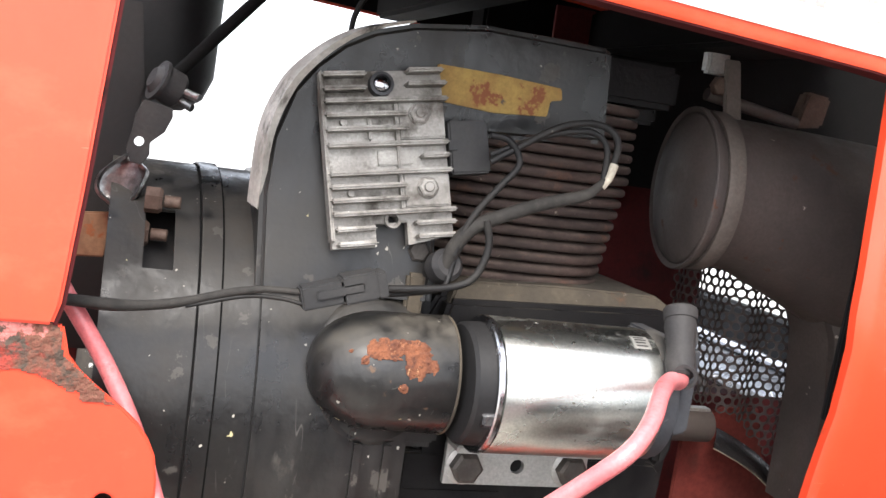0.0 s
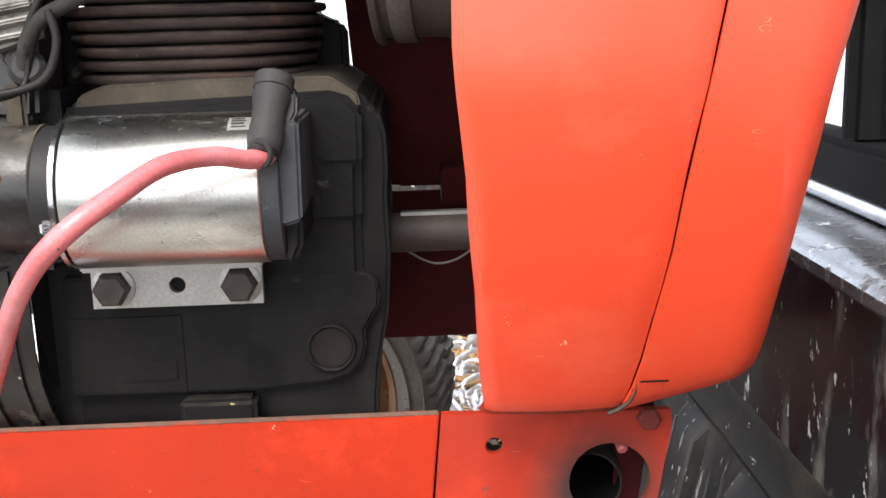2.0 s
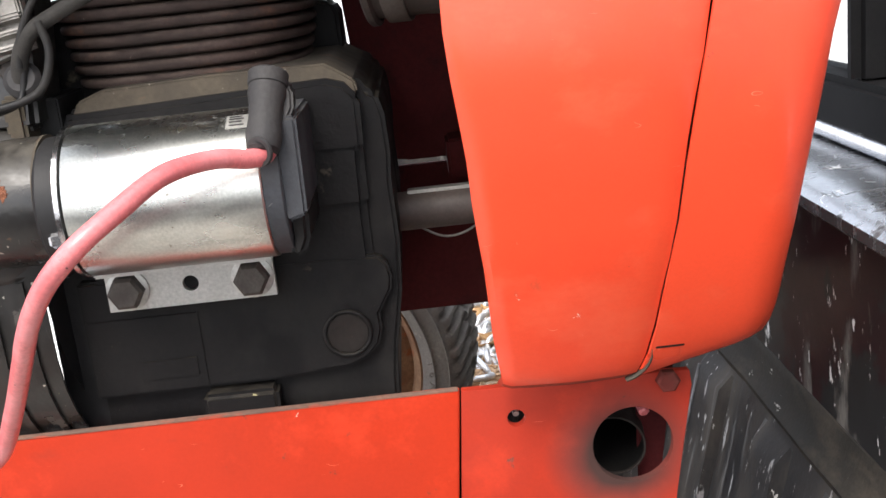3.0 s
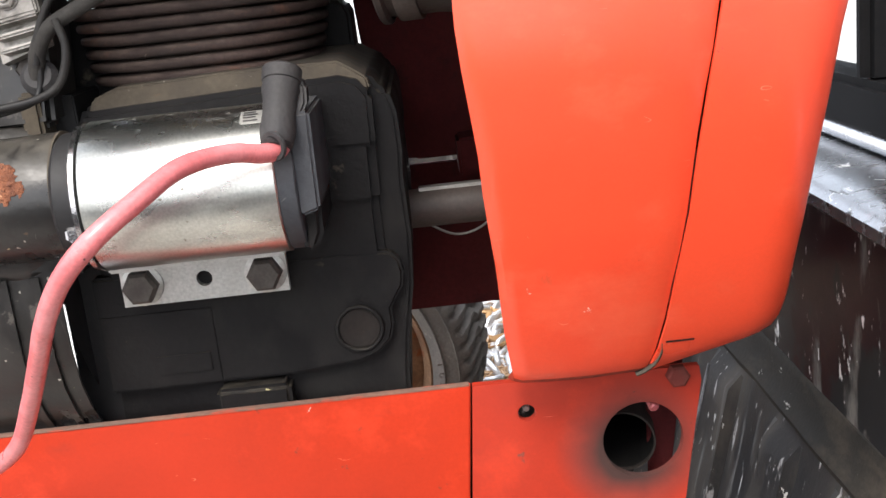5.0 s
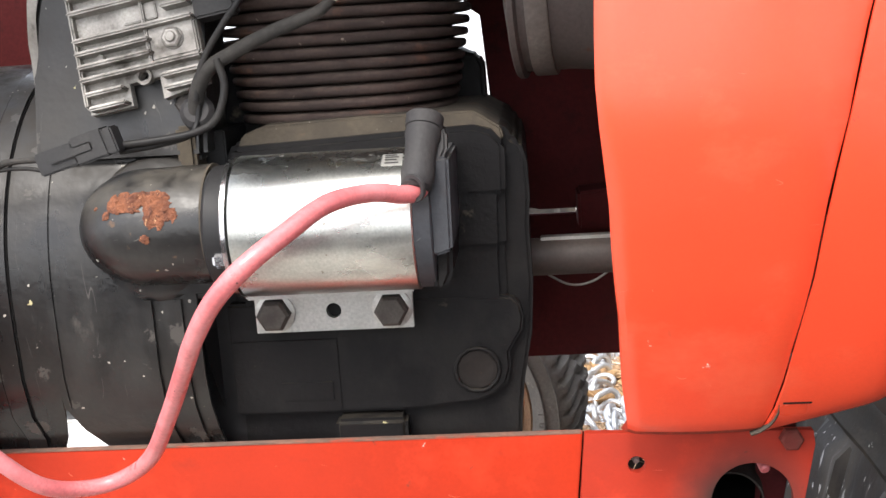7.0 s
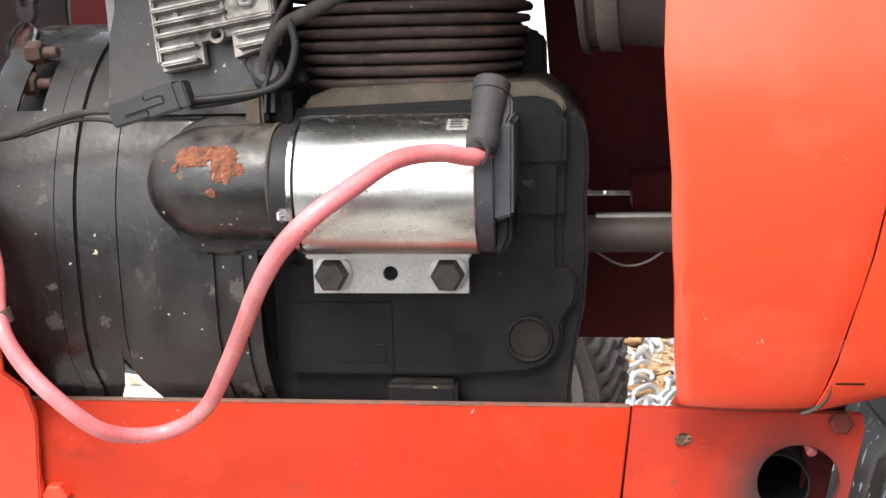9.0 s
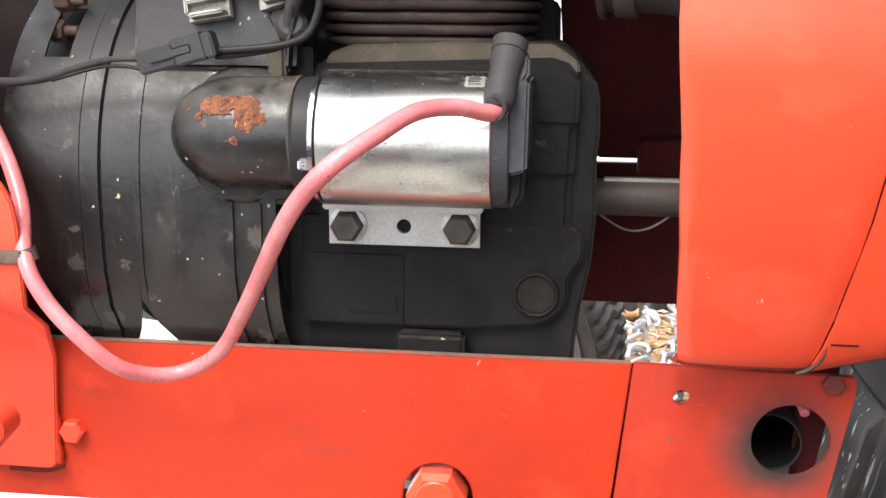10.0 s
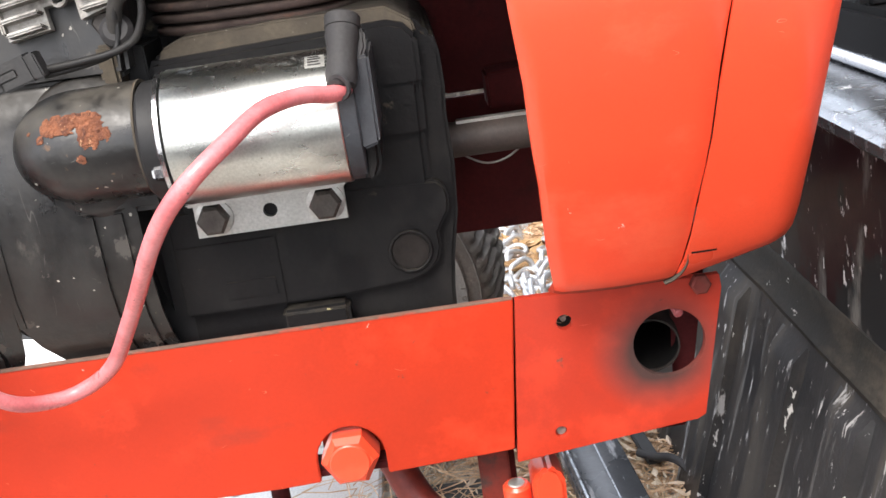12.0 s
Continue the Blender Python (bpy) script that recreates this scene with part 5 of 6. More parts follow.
FINS = [(0.0, 0.36, 0.015), (0.0, 0.36, 0.095), (0.0, 1.02, 0.165), (0.0, 0.67, 0.245), (0.0, 0.67, 0.325), (0.0, 1.0, 0.415), (0.0, 1.01, 0.575), (0.0, 0.63, 0.65), (0.0, 0.63, 0.725), (0.0, 1.02, 0.80), (0.02, 0.35, 0.885), (0.03, 0.35, 0.968), (0.69, 1.0, 0.0), (0.68, 1.02, 0.075), (0.76, 1.0, 0.49), (0.66, 1.01, 0.87), (0.67, 1.0, 0.945)]
for u0, u1, v in FINS:
    part("fin", reg_box(u0, u1, v, v + 0.026, 0.002, 0.0125, 0.0011), M_ALU, reg)
part("side_wall", reg_box(-0.012, 0.02, 0.0, 0.965, -0.004, 0.0085, 0.001), M_ALU, reg)
part("pad", reg_box(0.60, 0.99, 0.19, 0.40, 0.002, 0.0065, 0.001), M_ALU, reg)
part("pad", reg_box(0.60, 0.99, 0.60, 0.79, 0.002, 0.0065, 0.001), M_ALU, reg)
part("rib", reg_box(0.575, 0.605, 0.19, 0.80, 0.002, 0.0078, 0.0008), M_ALU, reg)
part("rib", reg_box(0.355, 0.385, 0.24, 0.40, 0.002, 0.0065, 0.0008), M_ALU, reg)
part("label_plate", reg_box(0.42, 0.70, 0.455, 0.545, 0.002, 0.0052, 0.0006), M_ALU, reg, "small plain metal plate")
for u, v in ((0.16, 0.295), (0.18, 0.695)):
    part("rivet", lathe([(0, 0.0022), (0.003, 0.0020), (0.0035, 0.0)], RM @ Vector((u * RW, 0.003, (1 - v) * RH)), N, 12), M_ALU, reg)
for u, v in ((0.775, 0.262), (0.80, 0.685)):
    nut = part("nut", hexhead(RM @ Vector((u * RW, 0.0065, (1 - v) * RH)), N, 0.0105, 0.004, 0.0064), M_ALU, reg)
    part("stud", rod(RM @ Vector((u * RW, 0.0100, (1 - v) * RH)), RM @ Vector((u * RW, 0.0122, (1 - v) * RH)), 0.0030, 16, chamfer=0.0005), M_ALU, nut)
part("boss", lathe([(-0.004, 0.0), (0.0, 0.0072), (0.006, 0.0070), (0.0062, 0.0052), (0.003, 0.005), (0.003, 0)], RM @ Vector((0.485 * RW, 0.003, 0.915 * RH)), N, 24), M_INK, reg, "black rubber ring")
part("mount_bolt", lathe([(0, 0.0048), (0.0022, 0.0046), (0.0036, 0.0030), (0.0040, 0.0)], RM @ Vector((0.485 * RW, 0.0062, 0.915 * RH)), N, 20), M_CHROME, reg, "bright domed bolt")
part("hole_ring", lathe([(0, 0.0050), (0.0025, 0.0047), (0.0025, 0.0031), (0, 0.0031)], RM @ Vector((0.50 * RW, 0.003, 0.145 * RH)), N, 20, close=False), M_ALU, reg)

plug = thing("connector_plug", "dark grey plastic plug on the voltage regulator", "plug")
pm = box(1.01 * RW, 1.345 * RW, -0.004, 0.008, 0.385 * RH, 0.695 * RH, 0.0012, 2, RM)
part("plug_body", pm, M_PLUG, plug)
part("latch", box(1.00 * RW, 1.07 * RW, 0.0075, 0.0095, 0.52 * RH, 0.58 * RH, 0.0005, 2, RM), M_PLUG, plug)

harness = thing("wiring_harness", "black wires taped together with a dusty loop", "wires")
part("wire", tube([(0.0900, 0.515, 0.6750), (0.1030, 0.513, 0.6840), (0.1280, 0.511, 0.7000), (0.1510, 0.510, 0.7045), (0.1635, 0.508, 0.6960), (0.1610, 0.507, 0.6740)], 0.0021, 10), M_WIRE, harness)
part("wire", tube([(0.0900, 0.517, 0.6790), (0.1050, 0.515, 0.6865), (0.1270, 0.513, 0.6960), (0.1480, 0.512, 0.6995), (0.1580, 0.510, 0.6920), (0.1580, 0.508, 0.6740)], 0.0019, 10), M_WIRE, harness)
part("wire", tube([(0.0880, 0.515, 0.6900), (0.0990, 0.513, 0.6880), (0.1060, 0.511, 0.6760), (0.0960, 0.510, 0.6620), (0.0850, 0.510, 0.6470), (0.0780, 0.510, 0.6330), (0.0750, 0.511, 0.6200)], 0.0020, 10), M_WIRE, harness)
part("bare_end", tube([(0.1630, 0.507, 0.6830), (0.1605, 0.506, 0.6750), (0.1570, 0.506, 0.6690)], 0.0027, 10, taper=lambda t: 1 - 0.3 * t), mat("dry_white_tape", (0.55, 0.5, 0.4), (0.3, 0.27, 0.22), 0.8, s1=150, s2=500, bump=0.4), harness, "frayed whitish tape")
part("wire_wrap", tube([(0.1590, 0.507, 0.6730), (0.1490, 0.507, 0.6640), (0.1350, 0.508, 0.6590), (0.1200, 0.509, 0.6540), (0.0990, 0.510, 0.6450), (0.0840, 0.511, 0.6370), (0.0760, 0.513, 0.6260), (0.0720, 0.516, 0.6120)], 0.0037, 14, wobble=0.16, taper=lambda t: 0.75 + 0.35 * min(1, 2 * t)), M_TAPE, harness, "bundle wrapped in dusty cloth tape")
part("rubber_pad", lathe([(0, 0.0075), (0.003, 0.0098), (0.013, 0.0098), (0.016, 0.007)], (0.0720, 0.528, 0.6090), (0.1, -0.9, 0.35), 18), M_RUBBER, harness)
part("wire", tube([(0.0900, 0.507, 0.6420), (0.0930, 0.506, 0.6270), (0.0870, 0.505, 0.6100), (0.0740, 0.504, 0.6030), (0.0520, 0.503, 0.6000), (0.0310, 0.502, 0.5985)], 0.0022, 10), M_WIRE, harness)
part("wire", tube([(0.0760, 0.513, 0.6200), (0.0740, 0.512, 0.6080), (0.0690, 0.508, 0.6010), (0.0500, 0.506, 0.5970), (0.0310, 0.504, 0.5950)], 0.0018, 10), M_WIRE, harness)
CM = Matrix.Translation((0.0, 0.4975, 0.5935)) @ Matrix.Rotation(radians(-16), 4, "Y")
part("connector", join(box(-0.012, 0.012, -0.006, 0.006, -0.0062, 0.0068, 0.0010, 2, CM), box(0.010, 0.030, -0.0072, 0.0072, -0.0072, 0.0085, 0.0012, 2, CM), box(0.029, 0.035, -0.0062, 0.0062, -0.0075, 0.0075, 0.0010, 2, CM), box(-0.004, 0.022, -0.0078, -0.0060, -0.0015, 0.0035, 0.0006, 2, CM)), M_PLUG, harness, "dusty black plastic connector")
part("wire", tube([(-0.0100, 0.4975, 0.5935), (-0.0300, 0.5000, 0.5930), (-0.0480, 0.5030, 0.5890), (-0.0760, 0.5030, 0.5810), (-0.1020, 0.4990, 0.5785), (-0.1320, 0.4960, 0.5800)], 0.0021, 10, wobble=0.15, taper=lambda t: 0.8 + 0.75 * t), M_TAPE, harness)
part("wire", tube([(-0.0100, 0.4960, 0.5875), (-0.0220, 0.4990, 0.5890), (-0.0400, 0.5020, 0.5880), (-0.0700, 0.5030, 0.5800)], 0.0012, 8), M_WIRE, harness)
part("wire", tube([(0.0180, 0.60, 0.7360), (0.0200, 0.60, 0.7520), (0.0300, 0.60, 0.7660), (0.0600, 0.60, 0.7720), (0.0950, 0.60, 0.7740)], 0.0018, 8), M_WIRE, harness)

# ---- shaft, muffler, guard ----
shaft = thing("drive_shaft", "dark steel engine output shaft", "shaft")
part("shaft_body", rod((0.250, 0.622, 0.4985), (0.331, 0.622, 0.4985), 0.0125, 28, chamfer=0.001), M_MUFF, shaft)
# Thin bright box for the lighter line along the shaft's top.
part("key", box(0.262, 0.329, 0.6175, 0.6265, 0.5085, 0.5122, 0.0006), M_STEEL, shaft, "bright strip along the top of the shaft")

muffler = thing("muffler", "brown-black painted round exhaust muffler", "muffler")


def muff(x, grow=0.0):
    """Centre and radius of the muffler, which swells and sinks towards the rear."""
    t = max(0.0, x - 0.305) / 0.105
    return (x, 0.586 + 0.10 * (x - 0.268), 0.6730 - 0.0245 * t), 0.0515 + 0.0215 * t + grow


part("body", loft([muff(0.2705, -0.020), muff(0.2700, -0.004)] + [muff(0.2705 + 0.0125 * k) for k in range(12)] + [muff(0.418, -0.006), muff(0.420, -0.03)]), M_MUFF, muffler)
part("end_rim", loft([muff(0.2705, -0.001), muff(0.2665, 0.0012), muff(0.2650, 0.0030), muff(0.2660, 0.0040), muff(0.2690, 0.0040), muff(0.2705, 0.0010)], cap=False), M_MUFF, muffler)
part("end_dome", loft([muff(0.2690, 0.0005), muff(0.2662, -0.0010), muff(0.2645, -0.0045), muff(0.2625, -0.012), muff(0.2600, -0.026), muff(0.2588, -0.040), muff(0.2585, -0.050)]), M_MUFF, muffler)
part("strap", loft([muff(0.2750, 0.0002), muff(0.2752, 0.0026), muff(0.2762, 0.0030), muff(0.2868, 0.0030), muff(0.2878, 0.0026), muff(0.2880, 0.0002)], cap=False), M_STRAP, muffler, "dusty steel strap")
for ob in muffler.children:
    if ob.name.split(".")[0] in ("body", "end_rim", "end_dome", "strap"):
        for v in ob.data.vertices:
            v.co.x += 0.13 * (v.co.y - 0.668) * max(0.0, min(1.0, (0.36 - v.co.x) / 0.07))
part("strap_tail", slab([(0.2690, 0.7620), (0.2800, 0.7620), (0.2885, 0.7200), (0.2755, 0.7200)], 0.5795, 0.5835, bevel=0.0008), M_STRAP, muffler)
part("hanger", box(0.263, 0.280, 0.592, 0.602, 0.752, 0.790, 0.002), M_STEEL, muffler, "bright steel hanger")
part("hanger_bolt", hexhead((0.272, 0.590, 0.744), (0, -1, 0), 0.012, 0.008), M_RUSTBOLT, muffler)
part("hanger_bar", rod((0.270, 0.60, 0.7385), (0.345, 0.60, 0.728), 0.0045, 12), M_MUFF, muffler)
part("bracket", slab([(0.345, 0.725), (0.352, 0.752), (0.372, 0.750), (0.368, 0.728)], 0.60, 0.612, bevel=0.002), M_RUSTBOLT, muffler)
part("outlet_body", slab([(0.360, 0.650), (0.375, 0.602), (0.386, 0.578), (0.3915, 0.535), (0.3910, 0.44), (0.450, 0.44), (0.455, 0.66), (0.360, 0.66)], 0.565, 0.63, bevel=0.010, seg=3), M_MUFF, muffler)

guard = thing("heat_guard", "perforated dark steel heat guard", "heat guard")
bm = bmesh.new()
PITCH, HOLE = 0.0074, 0.0029


def guard_at(u, v):
    """u runs along the bent sheet, v up it."""
    if u < 0.058:
        p = Vector((0.322 + 0.10 * u + 0.0012 * math.sin(u * 260), 0.690 - u, 0.0))
    else:
        w = (u - 0.058) / 0.105
        p = Vector((0.328 + 0.104 * w, 0.632 + 0.008 * w + 0.0035 * math.sin(w * 17), 0.0))
    return Vector((p.x + 0.0012 * noise.noise(Vector((u * 40, v * 40, 0))), p.y + 0.002 * noise.noise(Vector((u * 30, v * 50, 4))), v))


for i in range(22):
    for j in range(27):
        cu_, cv_ = PITCH * (i + 0.5), 0.458 + PITCH * 0.866 * j
        cu_ += PITCH / 2 if j % 2 else 0
        low = lerp([(0.0, 0.528), (0.058, 0.511), (0.087, 0.507), (0.128, 0.474), (0.165, 0.466)], cu_)
        if cv_ < low or cv_ > 0.628:
            continue
        outer, inner = [], []
        for k in range(6):
            a = radians(60 * k + 30)
            outer.append((cu_ + PITCH / math.sqrt(3) * math.cos(a), cv_ + PITCH / math.sqrt(3) * math.sin(a)))
        vo = [bm.verts.new(guard_at(*q)) for q in outer]
        vi = []
        for k in range(12):
            a = radians(30 * k + 30)
            vi.append(bm.verts.new(guard_at(cu_ + HOLE * math.cos(a), cv_ + HOLE * math.sin(a))))
        for k in range(6):
            bm.faces.new((vo[k], vo[(k + 1) % 6], vi[(2 * k + 2) % 12], vi[2 * k + 1], vi[2 * k]))
bmesh.ops.remove_doubles(bm, verts=bm.verts, dist=0.0003)
bmesh.ops.recalc_face_normals(bm, faces=bm.faces)
bmesh.ops.solidify(bm, geom=list(bm.faces), thickness=0.0009)
part("perforated_sheet", finish(bm), M_MUFF, guard)
strip_rows = []
for k in range(13):
    t = k / 12
    p = Vector((0.345 + 0.066 * t, 0.630 - 0.004 * math.sin(math.pi * t), 0.4870 - 0.0385 * t + 0.004 * math.sin(math.pi * t)))
    strip_rows.append([p + Vector((0.0042, 0.007, 0.0060)), p + Vector((0.0004, 0, 0.0012)), p + Vector((-0.0042, -0.007, -0.0060))])
part("edge_strip", sheet(strip_rows, 0.0015), M_CHROME, guard, "bent bright metal strip")
# The panel's shade is put into its dull red.
inner_red = thing("inner_panel", "red inner footing panel below the guard, dulled by painted shade", "tractor panel")
part("panel", slab([(0.326, 0.38), (0.327, 0.478), (0.338, 0.494), (0.358, 0.506), (0.392, 0.507), (0.402, 0.47), (0.43, 0.44), (0.43, 0.38)], 0.648, 0.652, bevel=0.001), M_DULLRED, inner_red)

# ---- choke linkage at the left ----
duct = thing("intake_duct", "black rounded plastic intake duct hanging under the hood", "intake duct")
part("duct_body", lathe([(0, 0.0), (0.002, 0.018), (0.012, 0.032), (0.028, 0.0385), (0.12, 0.040), (0.125, 0.0)], (-0.0845, 0.76, 0.673), (0, 0, 1), 36), M_TANK, duct)
part("seam_ring", lathe([(0, 0.0398), (0, 0.0408), (0.0025, 0.0412), (0.005, 0.0408), (0.005, 0.0398)], (-0.0845, 0.76, 0.762), (0, 0, 1), 36, close=False), M_TANK, duct)
link = thing("choke_linkage", "greasy steel linkage with a bent shiny clamp", "linkage")
part("control_rod", rod((0.004, 0.60, 0.803), (-0.086, 0.60, 0.694), 0.0038, 14), M_SOOT_SHADE, link)
part("ball_joint", lathe([(0, 0.009), (0.002, 0.0108), (0.013, 0.0108), (0.0135, 0.0125), (0.0155, 0.0125), (0.016, 0.009), (0.019, 0.006), (0.019, 0)], (-0.079, 0.596, 0.6885), (-0.85, -0.25, 0.35), 24), M_RUBBER, link)
for dz in (0.0, -0.006):
    part("stud", rod((-0.080, 0.590, 0.690 + dz), (-0.0685 + dz * 0.6, 0.583, 0.6865 + dz), 0.0026, 10, chamfer=0.0004), M_GREASY, link)
part("link_plate", slab([(-0.099, 0.682), (-0.083, 0.679), (-0.0825, 0.674), (-0.086, 0.665), (-0.0935, 0.658), (-0.0930, 0.651), (-0.097, 0.645), (-0.103, 0.6455), (-0.1065, 0.653), (-0.104, 0.663), (-0.103, 0.673)], 0.577, 0.583, holes=(circle(-0.0995, 0.6580, 0.0028, 14),), bevel=0.0018), M_RUBBER, link, "grey metal link plate")
clamp_left = smooth_line([(-0.1060, 0.592, 0.6490), (-0.1140, 0.592, 0.6425), (-0.1200, 0.592, 0.6350), (-0.1200, 0.590, 0.6250), (-0.1075, 0.585, 0.6165)], 4)
clamp_right = smooth_line([(-0.0970, 0.583, 0.6460), (-0.0930, 0.581, 0.6425), (-0.0920, 0.580, 0.6385), (-0.0960, 0.579, 0.6280), (-0.1025, 0.578, 0.6160)], 4)
clamp_rows = []
for k, (a, b) in enumerate(zip(clamp_left, clamp_right)):
    a, b = Vector(a), Vector(b)
    sag = Vector((0.0008, 0.0045, -0.0008))
    row = [a + Vector((0.0016, -0.0052, 0.0012)), a + Vector((0.0002, -0.0042, 0.0004)), a, a.lerp(b, 0.18) + sag * 0.7, a.lerp(b, 0.5) + sag, a.lerp(b, 0.82) + sag * 0.7, b, b + Vector((-0.0006, -0.0036, 0.0004)), b + Vector((-0.0022, -0.0042, 0.0012))]
    clamp_rows.append([p + Vector((0, 0.0006 * noise.noise(p * 160), 0.0004 * noise.noise(p * 210))) for p in row])
part("clamp", sheet(clamp_rows, 0.0020), M_GREASY, link, "bent shiny steel clamp")
part("clamp_leg", slab([(-0.1060, 0.6185), (-0.0985, 0.6205), (-0.0980, 0.6020), (-0.1000, 0.5890), (-0.1035, 0.5805), (-0.1090, 0.5785), (-0.1075, 0.5880), (-0.1060, 0.6000)], 0.5785, 0.5825, bevel=0.0012), M_RUBBER, link, "dark leg of the clamp")
part("inner_leg", slab([(-0.1095, 0.6165), (-0.1065, 0.6165), (-0.1078, 0.5895), (-0.1120, 0.5885)], 0.5870, 0.5900, bevel=0.0008), M_RUBBER, link)
# Added dark plate that fills the dark interior behind the linkage.
part("dark_backing", slab([(-0.30, 0.52), (-0.108, 0.52), (-0.109, 0.612), (-0.101, 0.640), (-0.101, 0.656), (-0.098, 0.690), (-0.104, 0.74), (-0.30, 0.74)], 0.640, 0.646, bevel=0.001), M_TANK, link, "added dark plate behind the linkage")
part("rusty_plate", slab([(-0.131, 0.5860), (-0.131, 0.612), (-0.110, 0.614), (-0.1115, 0.5870)], 0.594, 0.598, bevel=0.001), M_RIM, link, "rusty brown plate")
for x, z in ((-0.0930, 0.6268), (-0.0985, 0.6075)):
    b_ = part("bolt", hexhead((x, 0.566, z), (1, -0.1, 0), 0.0130, 0.0095), M_RUSTBOLT, link)
    part("thread", rod((x + 0.010, 0.565, z), (x + 0.0195, 0.564, z), 0.0036, 12, chamfer=0.0006), M_RUSTBOLT, b_)

# ---- steering gear under the rail ----
axle = thing("front_axle", "orange-red painted front axle with steering arm", "axle")
# Rod below the rail, painted dark red for the shade there.
part("tie_rod", rod((0.0975, 0.585, 0.315), (0.093, 0.60, 0.12), 0.0068, 14), M_RED_SHADE, axle)
# Arm in the darkened axle red, shadow painted in.
part("axle_arm", tube([(0.160, 0.60, 0.318), (0.180, 0.60, 0.275), (0.200, 0.58, 0.240), (0.235, 0.56, 0.210), (0.275, 0.54, 0.190)], 0.0125, 14), M_AXLE_SHADE, axle)
part("cross_beam", box(0.140, 0.182, 0.545, 0.62, 0.295, 0.335, 0.004), M_RED_DIRTY, axle)
pin = part("king_pin", rod((0.2683, 0.55, 0.175), (0.2685, 0.55, 0.264), 0.0100, 24, chamfer=0.002), M_RED, axle)
part("pin_cap", lathe([(0, 0.0062), (0.0012, 0.0056), (0.0016, 0.0)], (0.2685, 0.55, 0.264), (0, 0, 1), 16), M_STEEL, pin, "scuffed pale cap")
part("knuckle", slab([(0.2790, 0.16), (0.2790, 0.270), (0.284, 0.2785), (0.291, 0.2815), (0.298, 0.278), (0.302, 0.269), (0.302, 0.19), (0.300, 0.16)], 0.535, 0.565, bevel=0.003), M_RED, axle)
part("hanger_plate", box(0.244, 0.266, 0.556, 0.562, 0.235, 0.300, 0.002), M_AXLE_SHADE, axle)
# Strap in the same darkened red, shade included.
part("hanger_strap", box(0.2625, 0.2705, 0.5640, 0.5690, 0.225, 0.300, 0.001), M_RED_SHADE, axle)
part("grease_cap", lathe([(0, 0.010), (0.012, 0.0105), (0.018, 0.007), (0.019, 0)], (0.222, 0.62, 0.165), (0, -0.6, 0.8), 20), M_TANK, axle)


def wheel(label, centre, steer, full=0.64):
    """A small lugged tractor wheel whose axis runs along y before it is steered: the rim carries the tyre and the hub."""
    m = Matrix.Translation(centre) @ Matrix.Rotation(radians(steer), 4, "Z")
    rim = lathe([(-0.050, 0.050), (-0.050, 0.105), (-0.040, 0.118), (-0.046, 0.128), (-0.058, 0.1335), (-0.061, 0.1290), (-0.054, 0.1230), (-0.030, 0.112), (0.03, 0.112), (0.058, 0.1335)], (0, 0, 0), (0, 1, 0), 56, close=False)
    tp = [(-0.055, 0.128), (-0.066, 0.134), (-0.077, 0.150), (-0.0795, 0.1530), (-0.0825, 0.1545), (-0.0825, 0.1560), (-0.0795, 0.1575), (-0.0800, 0.166), (-0.0785, 0.1780), (-0.0798, 0.1800), (-0.0765, 0.1825), (-0.0745, 0.1865), (-0.067, 0.1915), (-0.055, 0.1940), (-0.030, 0.1960), (-0.006, 0.197)]
    tp = [(s_, r_ if r_ < 0.135 else 0.135 + (r_ - 0.135) * full) for s_, r_ in tp]
    tp = tp + [(-s_, r_) for s_, r_ in reversed(tp)]
    tyre = bmesh.new()
    n = 372
    rings = []
    for k in range(n):
        ring = []
        for s_, r_ in tp:
            slant = 1.5 * (abs(s_) - 0.04) / 0.04 + (3.0 if s_ > 0 else 0.0)
            tooth = 1.0 if (k + slant) % 6.0 < 3.1 else 0.0
            lug = 0.0078 * full * tooth if r_ > 0.135 + 0.0555 * full and abs(s_) > 0.005 else (0.004 * full * tooth if r_ > 0.135 + 0.0492 * full else 0.0)
            a = 2 * math.pi * k / n
            ring.append(tyre.verts.new(((r_ + lug) * math.cos(a), s_, (r_ + lug) * math.sin(a))))
        rings.append(ring)
    for k in range(n):
        for q in range(len(tp) - 1):
            tyre.faces.new((rings[k][q], rings[k][q + 1], rings[(k + 1) % n][q + 1], rings[(k + 1) % n][q]))
    finish(tyre, smooth=0.6)
    hub = lathe([(-0.085, 0.0), (-0.085, 0.022), (-0.05, 0.024), (-0.05, 0.055)], (0, 0, 0), (0, 1, 0), 28, close=False)
    for bm_ in (rim, tyre, hub):
        bmesh.ops.transform(bm_, matrix=m, verts=bm_.verts)
    mark = bmesh.new()
    for k, ch in enumerate("16X6"):
        cu = bpy.data.curves.new("t", "FONT")
        cu.body = ch
        cu.size = 0.014
        cu.extrude = 0.0006
        cu.align_x = "CENTER"
        tmp = bpy.data.objects.new("t", cu)
        scene.collection.objects.link(tmp)
        me = bpy.data.meshes.new_from_object(tmp)
        bpy.data.objects.remove(tmp)
        a = radians(-4 + 5.0 * k)
        up = Vector((math.cos(a), 0, -math.sin(a)))
        right = Vector((-math.sin(a), 0, -math.cos(a)))
        fit_ = Matrix((right, up, right.cross(up))).transposed().to_4x4()
        fit_.translation = up * (0.135 + 0.010 * full) + Vector((0, -0.0795, 0))
        me.transform(fit_)
        mark.from_mesh(me)
        bpy.data.meshes.remove(me)
    bmesh.ops.transform(mark, matrix=m, verts=mark.verts)
